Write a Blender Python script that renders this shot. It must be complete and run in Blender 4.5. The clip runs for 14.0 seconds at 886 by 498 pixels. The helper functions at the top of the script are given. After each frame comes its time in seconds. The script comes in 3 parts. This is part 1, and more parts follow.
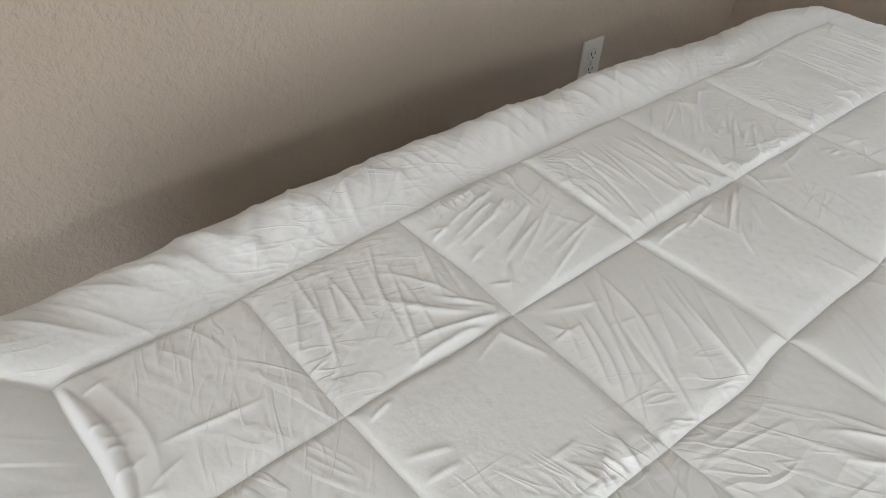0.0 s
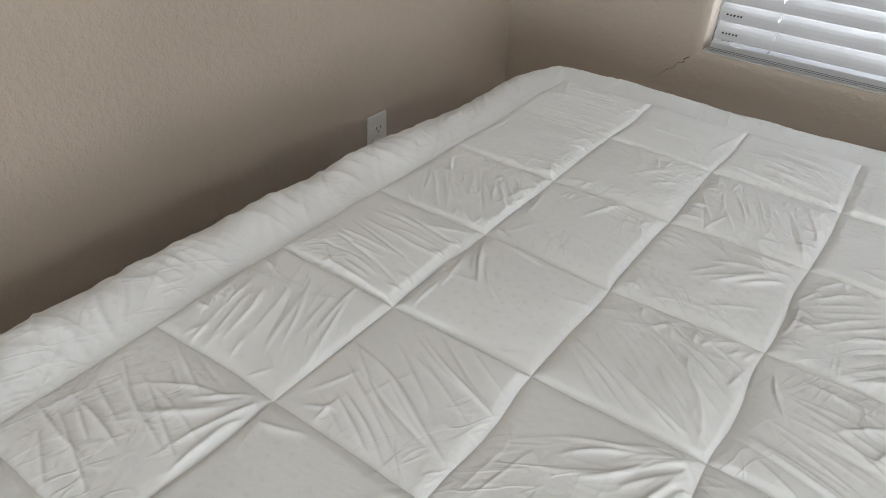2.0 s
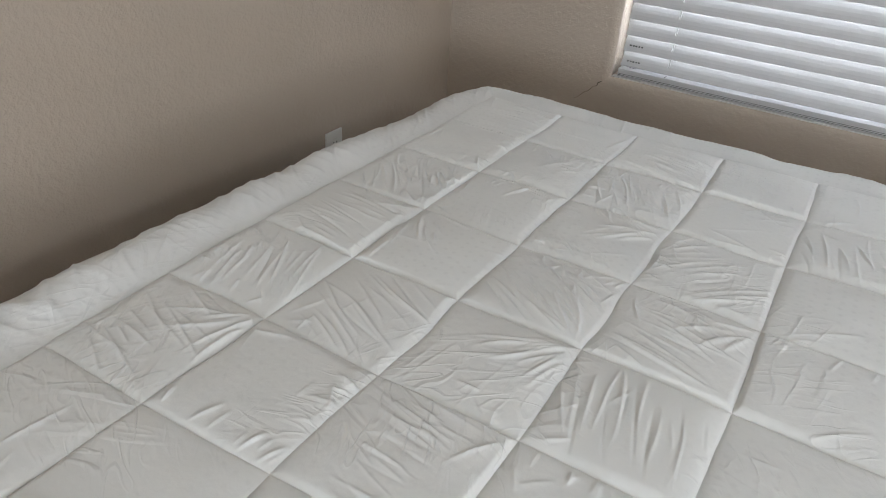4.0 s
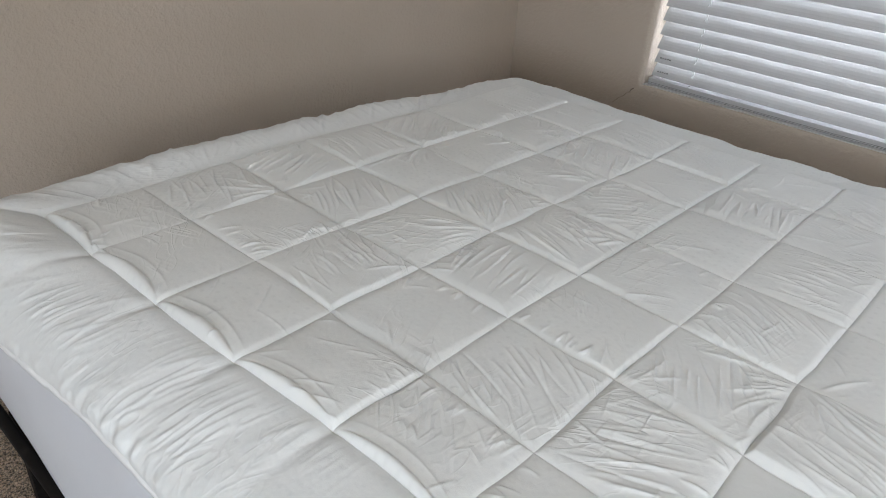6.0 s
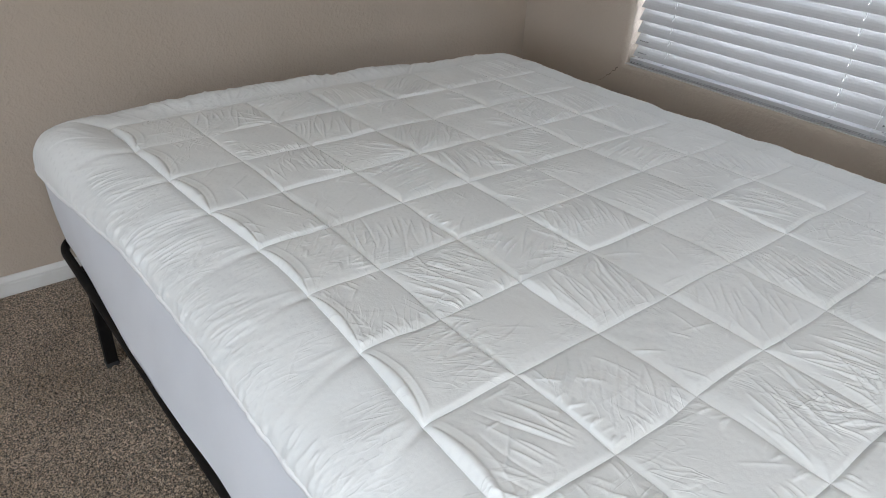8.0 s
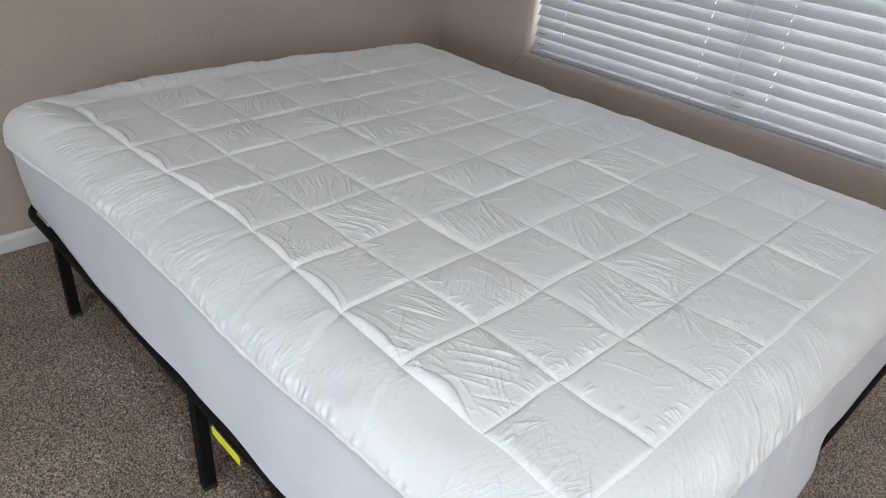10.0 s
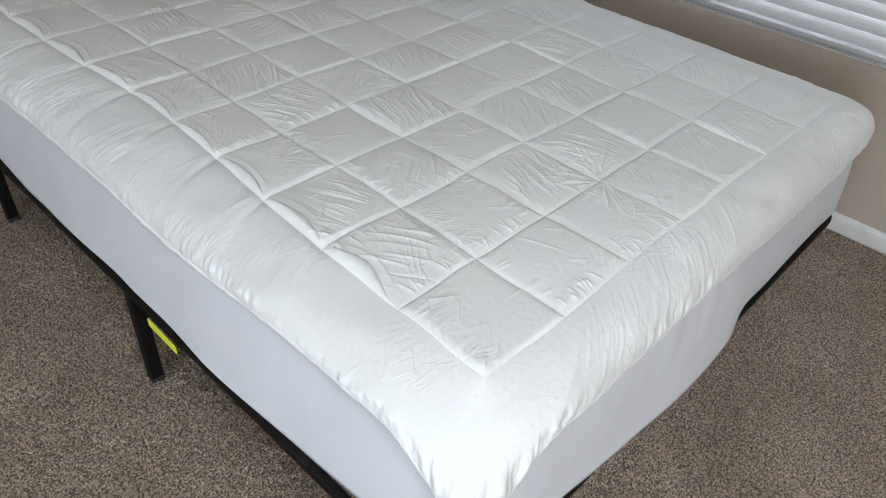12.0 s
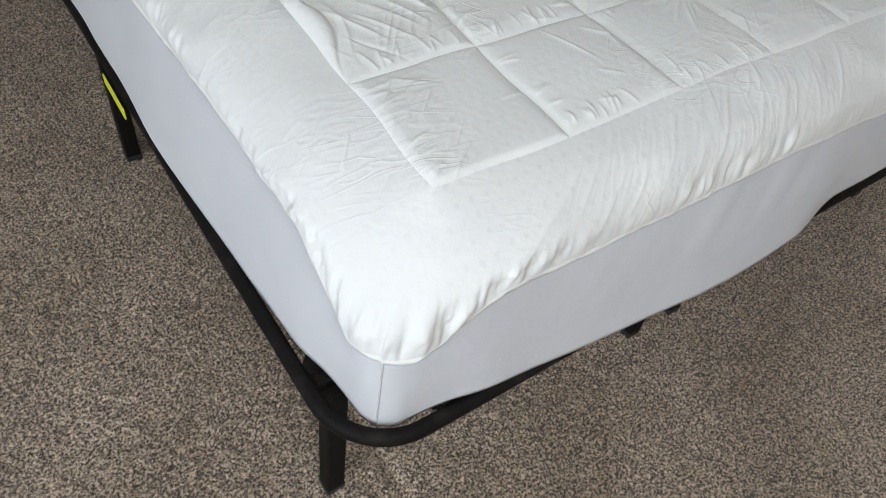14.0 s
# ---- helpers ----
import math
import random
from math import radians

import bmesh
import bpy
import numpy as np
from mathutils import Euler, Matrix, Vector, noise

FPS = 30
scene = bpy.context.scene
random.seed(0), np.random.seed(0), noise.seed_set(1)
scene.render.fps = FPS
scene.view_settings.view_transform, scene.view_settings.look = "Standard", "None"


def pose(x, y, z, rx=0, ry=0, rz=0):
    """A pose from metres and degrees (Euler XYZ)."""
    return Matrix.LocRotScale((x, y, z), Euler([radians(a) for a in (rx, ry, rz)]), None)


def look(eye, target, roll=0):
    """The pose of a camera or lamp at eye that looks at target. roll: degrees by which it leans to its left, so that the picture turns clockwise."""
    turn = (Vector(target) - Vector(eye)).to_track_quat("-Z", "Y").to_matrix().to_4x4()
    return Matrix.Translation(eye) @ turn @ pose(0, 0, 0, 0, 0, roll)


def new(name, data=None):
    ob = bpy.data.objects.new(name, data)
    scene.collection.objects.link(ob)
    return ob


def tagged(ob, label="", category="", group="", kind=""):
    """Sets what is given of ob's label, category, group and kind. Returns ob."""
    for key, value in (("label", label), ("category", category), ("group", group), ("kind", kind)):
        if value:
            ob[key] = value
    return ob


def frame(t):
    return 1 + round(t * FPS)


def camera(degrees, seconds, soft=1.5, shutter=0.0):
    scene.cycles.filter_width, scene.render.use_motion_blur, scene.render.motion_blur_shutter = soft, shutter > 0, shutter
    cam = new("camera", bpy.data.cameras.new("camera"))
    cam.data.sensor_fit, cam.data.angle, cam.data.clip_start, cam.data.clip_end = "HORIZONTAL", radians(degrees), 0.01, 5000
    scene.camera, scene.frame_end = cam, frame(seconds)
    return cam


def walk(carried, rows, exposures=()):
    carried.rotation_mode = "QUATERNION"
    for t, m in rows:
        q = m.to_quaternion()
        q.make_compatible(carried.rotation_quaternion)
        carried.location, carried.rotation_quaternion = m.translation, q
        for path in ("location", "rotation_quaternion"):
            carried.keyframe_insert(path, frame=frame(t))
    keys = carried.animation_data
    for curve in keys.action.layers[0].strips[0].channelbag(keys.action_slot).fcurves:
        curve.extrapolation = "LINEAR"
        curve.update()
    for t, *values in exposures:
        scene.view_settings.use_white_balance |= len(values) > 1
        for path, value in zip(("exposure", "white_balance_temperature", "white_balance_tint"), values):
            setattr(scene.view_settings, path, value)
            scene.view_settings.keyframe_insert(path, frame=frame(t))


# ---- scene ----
cam = camera(63.9, 14.0, soft=0.95)
PATH = [
    (0, (0.115, 1.448, 1.149), (1.118, 2.568, -0.17), 3.3),
    (0.5, (0.143, 1.434, 1.165), (1.244, 2.514, -0.108), 3.2),
    (1, (0.163, 1.412, 1.177), (1.352, 2.446, -0.055), 2.9),
    (1.5, (0.177, 1.385, 1.183), (1.446, 2.368, -0.009), 2.6),
    (2, (0.179, 1.353, 1.184), (1.527, 2.274, 0.029), 2.6),
    (2.5, (0.147, 1.328, 1.191), (1.559, 2.184, 0.063), 3.0),
    (3, (0.081, 1.305, 1.204), (1.536, 2.112, 0.093), 3.5),
    (3.2, (0.052, 1.291, 1.21), (1.523, 2.086, 0.113), 3.7),
    (5.5, (-0.164, 0.846, 1.276), (1.202, 1.919, 0.285), 4.6),
    (6, (-0.224, 0.704, 1.262), (1.07, 1.855, 0.262), 4.2),
    (6.5, (-0.267, 0.566, 1.287), (0.969, 1.759, 0.264), 4.5),
    (7, (-0.261, 0.409, 1.308), (0.914, 1.648, 0.268), 4.5),
    (7.5, (-0.263, 0.236, 1.311), (0.858, 1.534, 0.282), 4.0),
    (8, (-0.296, 0.116, 1.337), (0.805, 1.439, 0.319), 3.0),
    (8.2, (-0.318, 0.087, 1.334), (0.797, 1.41, 0.332), 3.0),
    (10.3, (-0.492, -0.232, 1.435), (0.737, 0.951, 0.391), 4.9),
    (10.5, (-0.477, -0.245, 1.434), (0.749, 0.923, 0.371), 5.0),
    (11, (-0.454, -0.271, 1.432), (0.76, 0.854, 0.31), 5.0),
    (11.5, (-0.445, -0.28, 1.422), (0.756, 0.796, 0.239), 4.8),
    (12, (-0.437, -0.285, 1.412), (0.742, 0.741, 0.165), 4.8),
    (12.5, (-0.425, -0.288, 1.403), (0.721, 0.696, 0.092), 5.6),
    (13, (-0.367, -0.314, 1.37), (0.713, 0.645, -0.014), 6.9),
    (13.5, (-0.288, -0.329, 1.288), (0.708, 0.615, -0.167), 9.3),
    (14, (-0.213, -0.3, 1.166), (0.658, 0.666, -0.353), 10.9),
]
EXPOSURES = [(0.0, 0.58, 5970, 9), (3.0, 0.33, 5960, 9), (5.5, 0.17, 5890, 9), (8.0, 0.02, 5780, 9), (11.0, -0.12, 5770, 9), (13.0, -0.22, 5840, 8), (14.0, -0.28, 5860, 8)]
walk(cam, [(t, look(eye, target, roll)) for t, eye, target, roll in PATH], EXPOSURES)
EAST_W, WEST_W, LAMP_W, TILT_SLAT = 98.0, 92.0, 34.0, 57.5
LAMP_X, LAMP_Y = -0.50, -1.20

# ---- world and light ----
world = bpy.data.worlds.new("sky")
scene.world = world
world.use_nodes = True
wn = world.node_tree
sky = wn.nodes.new("ShaderNodeTexSky")
sky.sky_type, sky.sun_disc = "NISHITA", False
sky.sun_elevation, sky.sun_rotation = radians(48), radians(0)
wn.links.new(sky.outputs[0], wn.nodes["Background"].inputs[0])
wn.nodes["Background"].inputs[1].default_value = 0.12

sun = new("sun", bpy.data.lights.new("sun", "SUN"))
sun.data.energy, sun.data.angle, sun.data.color = 2.0, radians(2.0), (1.0, 0.96, 0.9)
sun.matrix_world = look((0, 20, 22), (0, 0, 0))


def window_light(name, eye, target, wide, high, watts, colour):
    """Daylight standing in a window's opening."""
    ob = new(name, bpy.data.lights.new(name, "AREA"))
    ob.data.shape, ob.data.size, ob.data.size_y = "RECTANGLE", wide, high
    ob.data.energy, ob.data.color = watts, colour
    ob.matrix_world = look(eye, target)
    return ob


# ---- the room's numbers ----
WALL_N, WALL_E, WALL_S, WALL_W, CEIL = 2.406, 2.015, -2.20, -3.00, 2.44
WIN_Y0, WIN_Y1, WIN_Z0, WIN_Z1 = -0.06, 1.842, 0.570, 2.03
WW_Y0, WW_Y1, WW_Z0, WW_Z1 = -1.85, -0.05, 0.75, 2.05
WALL_T = 0.16

# daylight off the ground outside, caught by the slats, and the bare window behind the camera
window_light("daylight_east", (WALL_E + WALL_T + 0.60, (WIN_Y0 + WIN_Y1) / 2, WIN_Z0 - 0.10), (WALL_E, (WIN_Y0 + WIN_Y1) / 2, (WIN_Z0 + WIN_Z1) / 2),
             WIN_Y1 - WIN_Y0, WIN_Z1 - WIN_Z0, EAST_W, (0.98, 0.985, 0.98))
window_light("daylight_west", (WALL_W - 0.06, (WW_Y0 + WW_Y1) / 2, (WW_Z0 + WW_Z1) / 2), (0, (WW_Y0 + WW_Y1) / 2, (WW_Z0 + WW_Z1) / 2),
             WW_Y1 - WW_Y0, WW_Z1 - WW_Z0, WEST_W, (0.945, 0.98, 1.0))

# fill light from an assumed ceiling fixture, added to brighten the bed and foot
lamp = new("fill_lamp_glow", bpy.data.lights.new("fill_lamp_glow", "AREA"))
lamp.data.shape, lamp.data.size, lamp.data.energy, lamp.data.color = "DISK", 0.58, LAMP_W, (1.0, 0.975, 0.94)
lamp.matrix_world = look((LAMP_X, LAMP_Y, CEIL - 0.115), (LAMP_X, LAMP_Y, 0))


# ---- materials ----
def material(name, colour, rough=0.8, metal=0.0, sheen=0.0):
    m = bpy.data.materials.new(name)
    m.use_nodes = True
    b = m.node_tree.nodes["Principled BSDF"]
    b.inputs["Base Color"].default_value = (*colour, 1)
    b.inputs["Roughness"].default_value = rough
    b.inputs["Metallic"].default_value = metal
    b.inputs["Sheen Weight"].default_value = sheen
    return m


def coords(m, scale=1.0, stretch=(1, 1, 1)):
    n = m.node_tree
    co = n.nodes.new("ShaderNodeTexCoord")
    mp = n.nodes.new("ShaderNodeMapping")
    mp.inputs["Scale"].default_value = [scale * s for s in stretch]
    n.links.new(co.outputs["Object"], mp.inputs[0])
    return mp.outputs[0]


def noise_node(m, scale, detail=3.0, rough=0.5, stretch=(1, 1, 1)):
    n = m.node_tree
    t = n.nodes.new("ShaderNodeTexNoise")
    t.inputs["Scale"].default_value, t.inputs["Detail"].default_value, t.inputs["Roughness"].default_value = scale, detail, rough
    n.links.new(coords(m, 1.0, stretch), t.inputs["Vector"])
    return t.outputs["Fac"]


def ramp(m, fac, stops):
    n = m.node_tree
    r = n.nodes.new("ShaderNodeValToRGB")
    el = r.color_ramp.elements
    while len(el) < len(stops):
        el.new(0.5)
    for e, (p, c) in zip(el, stops):
        e.position, e.color = p, (*c, 1)
    n.links.new(fac, r.inputs[0])
    return r.outputs["Color"]


def mix(m, a, b, fac, mode="MIX"):
    n = m.node_tree
    x = n.nodes.new("ShaderNodeMix")
    x.data_type, x.blend_type = "RGBA", mode
    for socket, value in ((x.inputs[0], fac), (x.inputs[6], a), (x.inputs[7], b)):
        if hasattr(value, "is_output"):
            n.links.new(value, socket)
        elif isinstance(value, tuple):
            socket.default_value = (*value, 1)
        else:
            socket.default_value = value
    return x.outputs[2]


def base(m, colour):
    m.node_tree.links.new(colour, m.node_tree.nodes["Principled BSDF"].inputs["Base Color"])


def bump(m, height, strength, distance, before=None):
    n = m.node_tree
    b = n.nodes.new("ShaderNodeBump")
    b.inputs["Strength"].default_value, b.inputs["Distance"].default_value = strength, distance
    n.links.new(height, b.inputs["Height"])
    if before is not None:
        n.links.new(before, b.inputs["Normal"])
    n.links.new(b.outputs[0], n.nodes["Principled BSDF"].inputs["Normal"])
    return b.outputs[0]


# painted drywall with an orange-peel texture
M_WALL = material("wall_paint", (0.46, 0.385, 0.315), 0.75)
base(M_WALL, mix(M_WALL, (0.462, 0.393, 0.32), (0.412, 0.349, 0.28), ramp(M_WALL, noise_node(M_WALL, 1.3, 4), [(0.35, (0, 0, 0)), (0.7, (1, 1, 1))])))
_b = bump(M_WALL, ramp(M_WALL, noise_node(M_WALL, 75, 3, 0.55), [(0.36, (0, 0, 0)), (0.7, (1, 1, 1))]), 0.55, 0.0022)
bump(M_WALL, noise_node(M_WALL, 320, 2), 0.25, 0.0006, _b)

M_CEIL = material("ceiling_paint", (0.78, 0.76, 0.72), 0.85)
bump(M_CEIL, noise_node(M_CEIL, 70, 3), 0.4, 0.002)

M_TRIM = material("trim_paint", (0.76, 0.75, 0.72), 0.4)
base(M_TRIM, mix(M_TRIM, (0.66, 0.65, 0.625), (0.56, 0.545, 0.515), ramp(M_TRIM, noise_node(M_TRIM, 9, 5), [(0.5, (0, 0, 0)), (0.8, (1, 1, 1))])))

# cut-pile carpet, flecked
M_CARPET = material("carpet", (0.2, 0.165, 0.14), 0.95, sheen=0.25)
_fleck = mix(M_CARPET, (0.056, 0.043, 0.032), (0.77, 0.605, 0.44), ramp(M_CARPET, noise_node(M_CARPET, 215, 2.5, 0.6), [(0.40, (0, 0, 0)), (0.62, (1, 1, 1))]))
_fleck = mix(M_CARPET, _fleck, (0.21, 0.165, 0.125), ramp(M_CARPET, noise_node(M_CARPET, 430, 2), [(0.48, (0, 0, 0)), (0.72, (0.4, 0.4, 0.4))]))
_fleck = mix(M_CARPET, _fleck, (0.72, 0.69, 0.63), ramp(M_CARPET, noise_node(M_CARPET, 3.6, 4), [(0.40, (0, 0, 0)), (0.64, (0.75, 0.75, 0.75))]), "MULTIPLY")
base(M_CARPET, _fleck)
_b = bump(M_CARPET, noise_node(M_CARPET, 185, 3, 0.6), 1.0, 0.008)
bump(M_CARPET, noise_node(M_CARPET, 420, 2), 0.7, 0.003, _b)


def wrinkles(m, scale, long, seed, cover):
    """Thin crease lines in patches; each piece of cloth turns them its own way."""
    n = m.node_tree
    info = n.nodes.new("ShaderNodeObjectInfo")
    turn = n.nodes.new("ShaderNodeMath")
    turn.operation = "MULTIPLY_ADD"
    turn.inputs[1].default_value, turn.inputs[2].default_value = 5.0, seed
    n.links.new(info.outputs["Random"], turn.inputs[0])
    rot = n.nodes.new("ShaderNodeVectorRotate")
    rot.rotation_type = "Z_AXIS"
    co = n.nodes.new("ShaderNodeTexCoord")
    n.links.new(co.outputs["Object"], rot.inputs["Vector"])
    n.links.new(turn.outputs[0], rot.inputs["Angle"])
    mp = n.nodes.new("ShaderNodeMapping")
    mp.inputs["Scale"].default_value = (scale, scale / long, scale / long)
    n.links.new(rot.outputs[0], mp.inputs[0])
    t = n.nodes.new("ShaderNodeTexNoise")
    t.inputs["Scale"].default_value, t.inputs["Detail"].default_value, t.inputs["Distortion"].default_value = 1.0, 1.0, 0.6
    n.links.new(mp.outputs[0], t.inputs["Vector"])
    line = ramp(m, t.outputs["Fac"], [(0.40, (0, 0, 0)), (0.49, (1, 1, 1)), (0.56, (0, 0, 0))])
    patch = ramp(m, noise_node(m, 7.0, 1), [(cover, (0, 0, 0)), (cover + 0.16, (1, 1, 1))])
    return mix(m, (0, 0, 0), line, patch)


def cloth(name, colour, dots=False, weave=900, rough=0.88, crumple=0.0):
    m = material(name, colour, rough, sheen=0.15)
    n = m.node_tree
    c = mix(m, colour, tuple(v * 0.95 for v in colour), ramp(m, noise_node(m, 6, 4), [(0.4, (0, 0, 0)), (0.7, (1, 1, 1))]))
    if dots:
        # small woven dots, in staggered rows
        vo = n.nodes.new("ShaderNodeTexVoronoi")
        vo.voronoi_dimensions = "2D"
        vo.inputs["Scale"].default_value, vo.inputs["Randomness"].default_value = 1.0, 0.25
        n.links.new(coords(m, 1.0, (54, 54, 54)), vo.inputs["Vector"])
        spot = ramp(m, vo.outputs["Distance"], [(0.08, (1, 1, 1)), (0.24, (0, 0, 0))])
        patch = ramp(m, noise_node(m, 4.0, 2), [(0.40, (0, 0, 0)), (0.58, (0.75, 0.75, 0.75))])
        c = mix(m, c, tuple(v * 0.92 for v in colour), mix(m, (0, 0, 0), spot, patch))
    base(m, c)
    a = bump(m, noise_node(m, 120, 3), 0.25, 0.0015)
    if crumple:
        a = bump(m, wrinkles(m, 30, 4.0, 0.0, 0.50), crumple, 0.0022, a)
        a = bump(m, wrinkles(m, 55, 3.5, 0.9, 0.46), crumple, 0.0012, a)
    bump(m, noise_node(m, weave, 2), 0.2, 0.0004, a)
    return m


# one white cotton: panels coloured lighter than the border to even out its light
M_PAD_LIT = cloth("quilted_cotton_lit", (0.785, 0.793, 0.775), dots=True, rough=0.6, crumple=0.46)
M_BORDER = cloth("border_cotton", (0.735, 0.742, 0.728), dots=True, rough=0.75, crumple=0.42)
M_HEM = cloth("hem_cotton", (0.82, 0.82, 0.81))
M_SKIRT = cloth("stretch_knit", (0.595, 0.605, 0.635), weave=1400)
M_MATTRESS = cloth("mattress_ticking", (0.72, 0.70, 0.62))

M_IRON = material("black_powder_coat", (0.018, 0.016, 0.015), 0.62)
bump(M_IRON, noise_node(M_IRON, 500, 2), 0.2, 0.0003)
base(M_IRON, mix(M_IRON, (0.008, 0.007, 0.0065), (0.02, 0.017, 0.015), ramp(M_IRON, noise_node(M_IRON, 25, 4), [(0.55, (0, 0, 0)), (0.8, (1, 1, 1))])))
M_IRON.node_tree.nodes["Principled BSDF"].inputs["Specular IOR Level"].default_value = 0.10
M_CAP = material("black_plastic_cap", (0.02, 0.02, 0.02), 0.6)
M_TAG = material("yellow_label", (0.72, 0.74, 0.03), 0.5)
M_PLATE = material("white_plastic", (0.74, 0.73, 0.70), 0.35)
M_SLOT = material("dark_slot", (0.02, 0.018, 0.015), 0.6)
M_SCREW = material("screw_metal", (0.55, 0.54, 0.5), 0.35, 0.9)
M_CRACK = material("crack_shadow", (0.10, 0.08, 0.06), 0.9)
M_VINYL = material("white_vinyl", (0.78, 0.78, 0.77), 0.35)
# white slats; the grey base puts their backlit shade into the colour
M_SLAT_SHADED = material("blind_slat_shaded", (0.47, 0.462, 0.45), 0.4)
base(M_SLAT_SHADED, mix(M_SLAT_SHADED, (0.47, 0.468, 0.465), (0.42, 0.418, 0.415), ramp(M_SLAT_SHADED, noise_node(M_SLAT_SHADED, 3, 4, 0.6, (1, 0.2, 6)), [(0.5, (0, 0, 0)), (0.8, (1, 1, 1))])))
M_CORD = material("ladder_cord", (0.8, 0.8, 0.78), 0.8)
# glowing dish of the added, unseen fill lamp
M_LAMP = material("fill_lamp_glass", (0.85, 0.85, 0.83), 0.3)
M_LAMP.node_tree.nodes["Principled BSDF"].inputs["Emission Color"].default_value = (1.0, 0.975, 0.94, 1)
M_LAMP.node_tree.nodes["Principled BSDF"].inputs["Emission Strength"].default_value = 4.0
M_GROUND = material("ground_outside", (0.32, 0.29, 0.25), 0.95)
base(M_GROUND, mix(M_GROUND, (0.34, 0.31, 0.27), (0.26, 0.24, 0.2), noise_node(M_GROUND, 0.8, 5)))
M_GLASS = bpy.data.materials.new("window_glass")
M_GLASS.use_nodes = True
_g = M_GLASS.node_tree.nodes["Principled BSDF"]
_g.inputs["Transmission Weight"].default_value, _g.inputs["Roughness"].default_value, _g.inputs["IOR"].default_value = 1.0, 0.0, 1.45


# ---- mesh helpers ----
def mesh_of(name, bm, mat, smooth=False):
    me = bpy.data.meshes.new(name)
    bm.normal_update()
    bm.to_mesh(me)
    bm.free()
    me.materials.append(mat)
    if smooth:
        me.shade_smooth()
    return me


def part(name, bm, mat, parent=None, label="", smooth=False):
    """Links a bmesh as one mesh object under a thing or a part."""
    ob = new(name, mesh_of(name, bm, mat, smooth))
    ob.parent = parent
    return tagged(ob, label) if label else ob


def grid_mesh(name, points, mat, parent=None, closed=False, label=""):
    """A smooth sheet through an array of rows and columns of points; closed joins each row's ends."""
    r, c = points.shape[:2]
    k = np.arange(r * c).reshape(r, c)
    if closed:
        k = np.concatenate([k, k[:, :1]], axis=1)
    faces = np.stack([k[:-1, :-1], k[:-1, 1:], k[1:, 1:], k[1:, :-1]], axis=-1).reshape(-1, 4)
    me = bpy.data.meshes.new(name)
    me.from_pydata(points.reshape(-1, 3).tolist(), [], faces.tolist())
    me.materials.append(mat)
    me.shade_smooth()
    ob = new(name, me)
    ob.parent = parent
    return tagged(ob, label) if label else ob


def box(bm, x0, x1, y0, y1, z0, z1, bevel=0.0, segments=2):
    v = bmesh.ops.create_cube(bm, size=1.0)["verts"]
    bmesh.ops.transform(bm, matrix=Matrix.LocRotScale(((x0 + x1) / 2, (y0 + y1) / 2, (z0 + z1) / 2), None, (x1 - x0, y1 - y0, z1 - z0)), verts=v)
    if bevel:
        e = list({e for q in v for e in q.link_edges})
        bmesh.ops.bevel(bm, geom=e, offset=bevel, segments=segments, affect="EDGES", profile=0.6)
    return bm


def boxed(*a, **k):
    return box(bmesh.new(), *a, **k)


def extrude_profile(section, a, b, along):
    """A bar of a closed (offset, height) section from a to b along axis 'x' or 'y'. offset is measured on the other axis."""
    bm = bmesh.new()
    ends = []
    for s in (a, b):
        ends.append([bm.verts.new((s, o, h) if along == "x" else (o, s, h)) for o, h in section])
    n = len(section)
    for i in range(n):
        bm.faces.new((ends[0][i], ends[0][(i + 1) % n], ends[1][(i + 1) % n], ends[1][i]))
    bm.faces.new(ends[0])
    bm.faces.new(ends[1][::-1])
    bmesh.ops.recalc_face_normals(bm, faces=bm.faces)
    return bm


def sweep(points, section, closed=False, up=Vector((0, 0, 1))):
    """A bar of a (sideways, upward) section swept along points that lie level or nearly so."""
    bm = bmesh.new()
    pts = [Vector(p) for p in points]
    rings = []
    for i, p in enumerate(pts):
        q0 = pts[i - 1] if (closed or i) else p
        q1 = pts[(i + 1) % len(pts)] if (closed or i < len(pts) - 1) else p
        t = (q1 - q0).normalized()
        side = t.cross(up).normalized()
        rise = side.cross(t)
        rings.append([bm.verts.new(p + side * a + rise * b) for a, b in section])
    n = len(section)
    for i in range(len(rings) - (0 if closed else 1)):
        r0, r1 = rings[i], rings[(i + 1) % len(rings)]
        for k in range(n):
            bm.faces.new((r0[k], r0[(k + 1) % n], r1[(k + 1) % n], r1[k]))
    if not closed:
        bm.faces.new(rings[0])
        bm.faces.new(rings[-1][::-1])
    bmesh.ops.recalc_face_normals(bm, faces=bm.faces)
    return bm


def rounded_section(w, h, r, n=4):
    out = []
    for cx, cy, a0 in ((w / 2 - r, h / 2 - r, 0), (-w / 2 + r, h / 2 - r, 90), (-w / 2 + r, -h / 2 + r, 180), (w / 2 - r, -h / 2 + r, 270)):
        out += [(cx + r * math.cos(radians(a0 + 90 * i / n)), cy + r * math.sin(radians(a0 + 90 * i / n))) for i in range(n + 1)]
    return out


TABLE = np.random.RandomState(7).rand(256, 256)


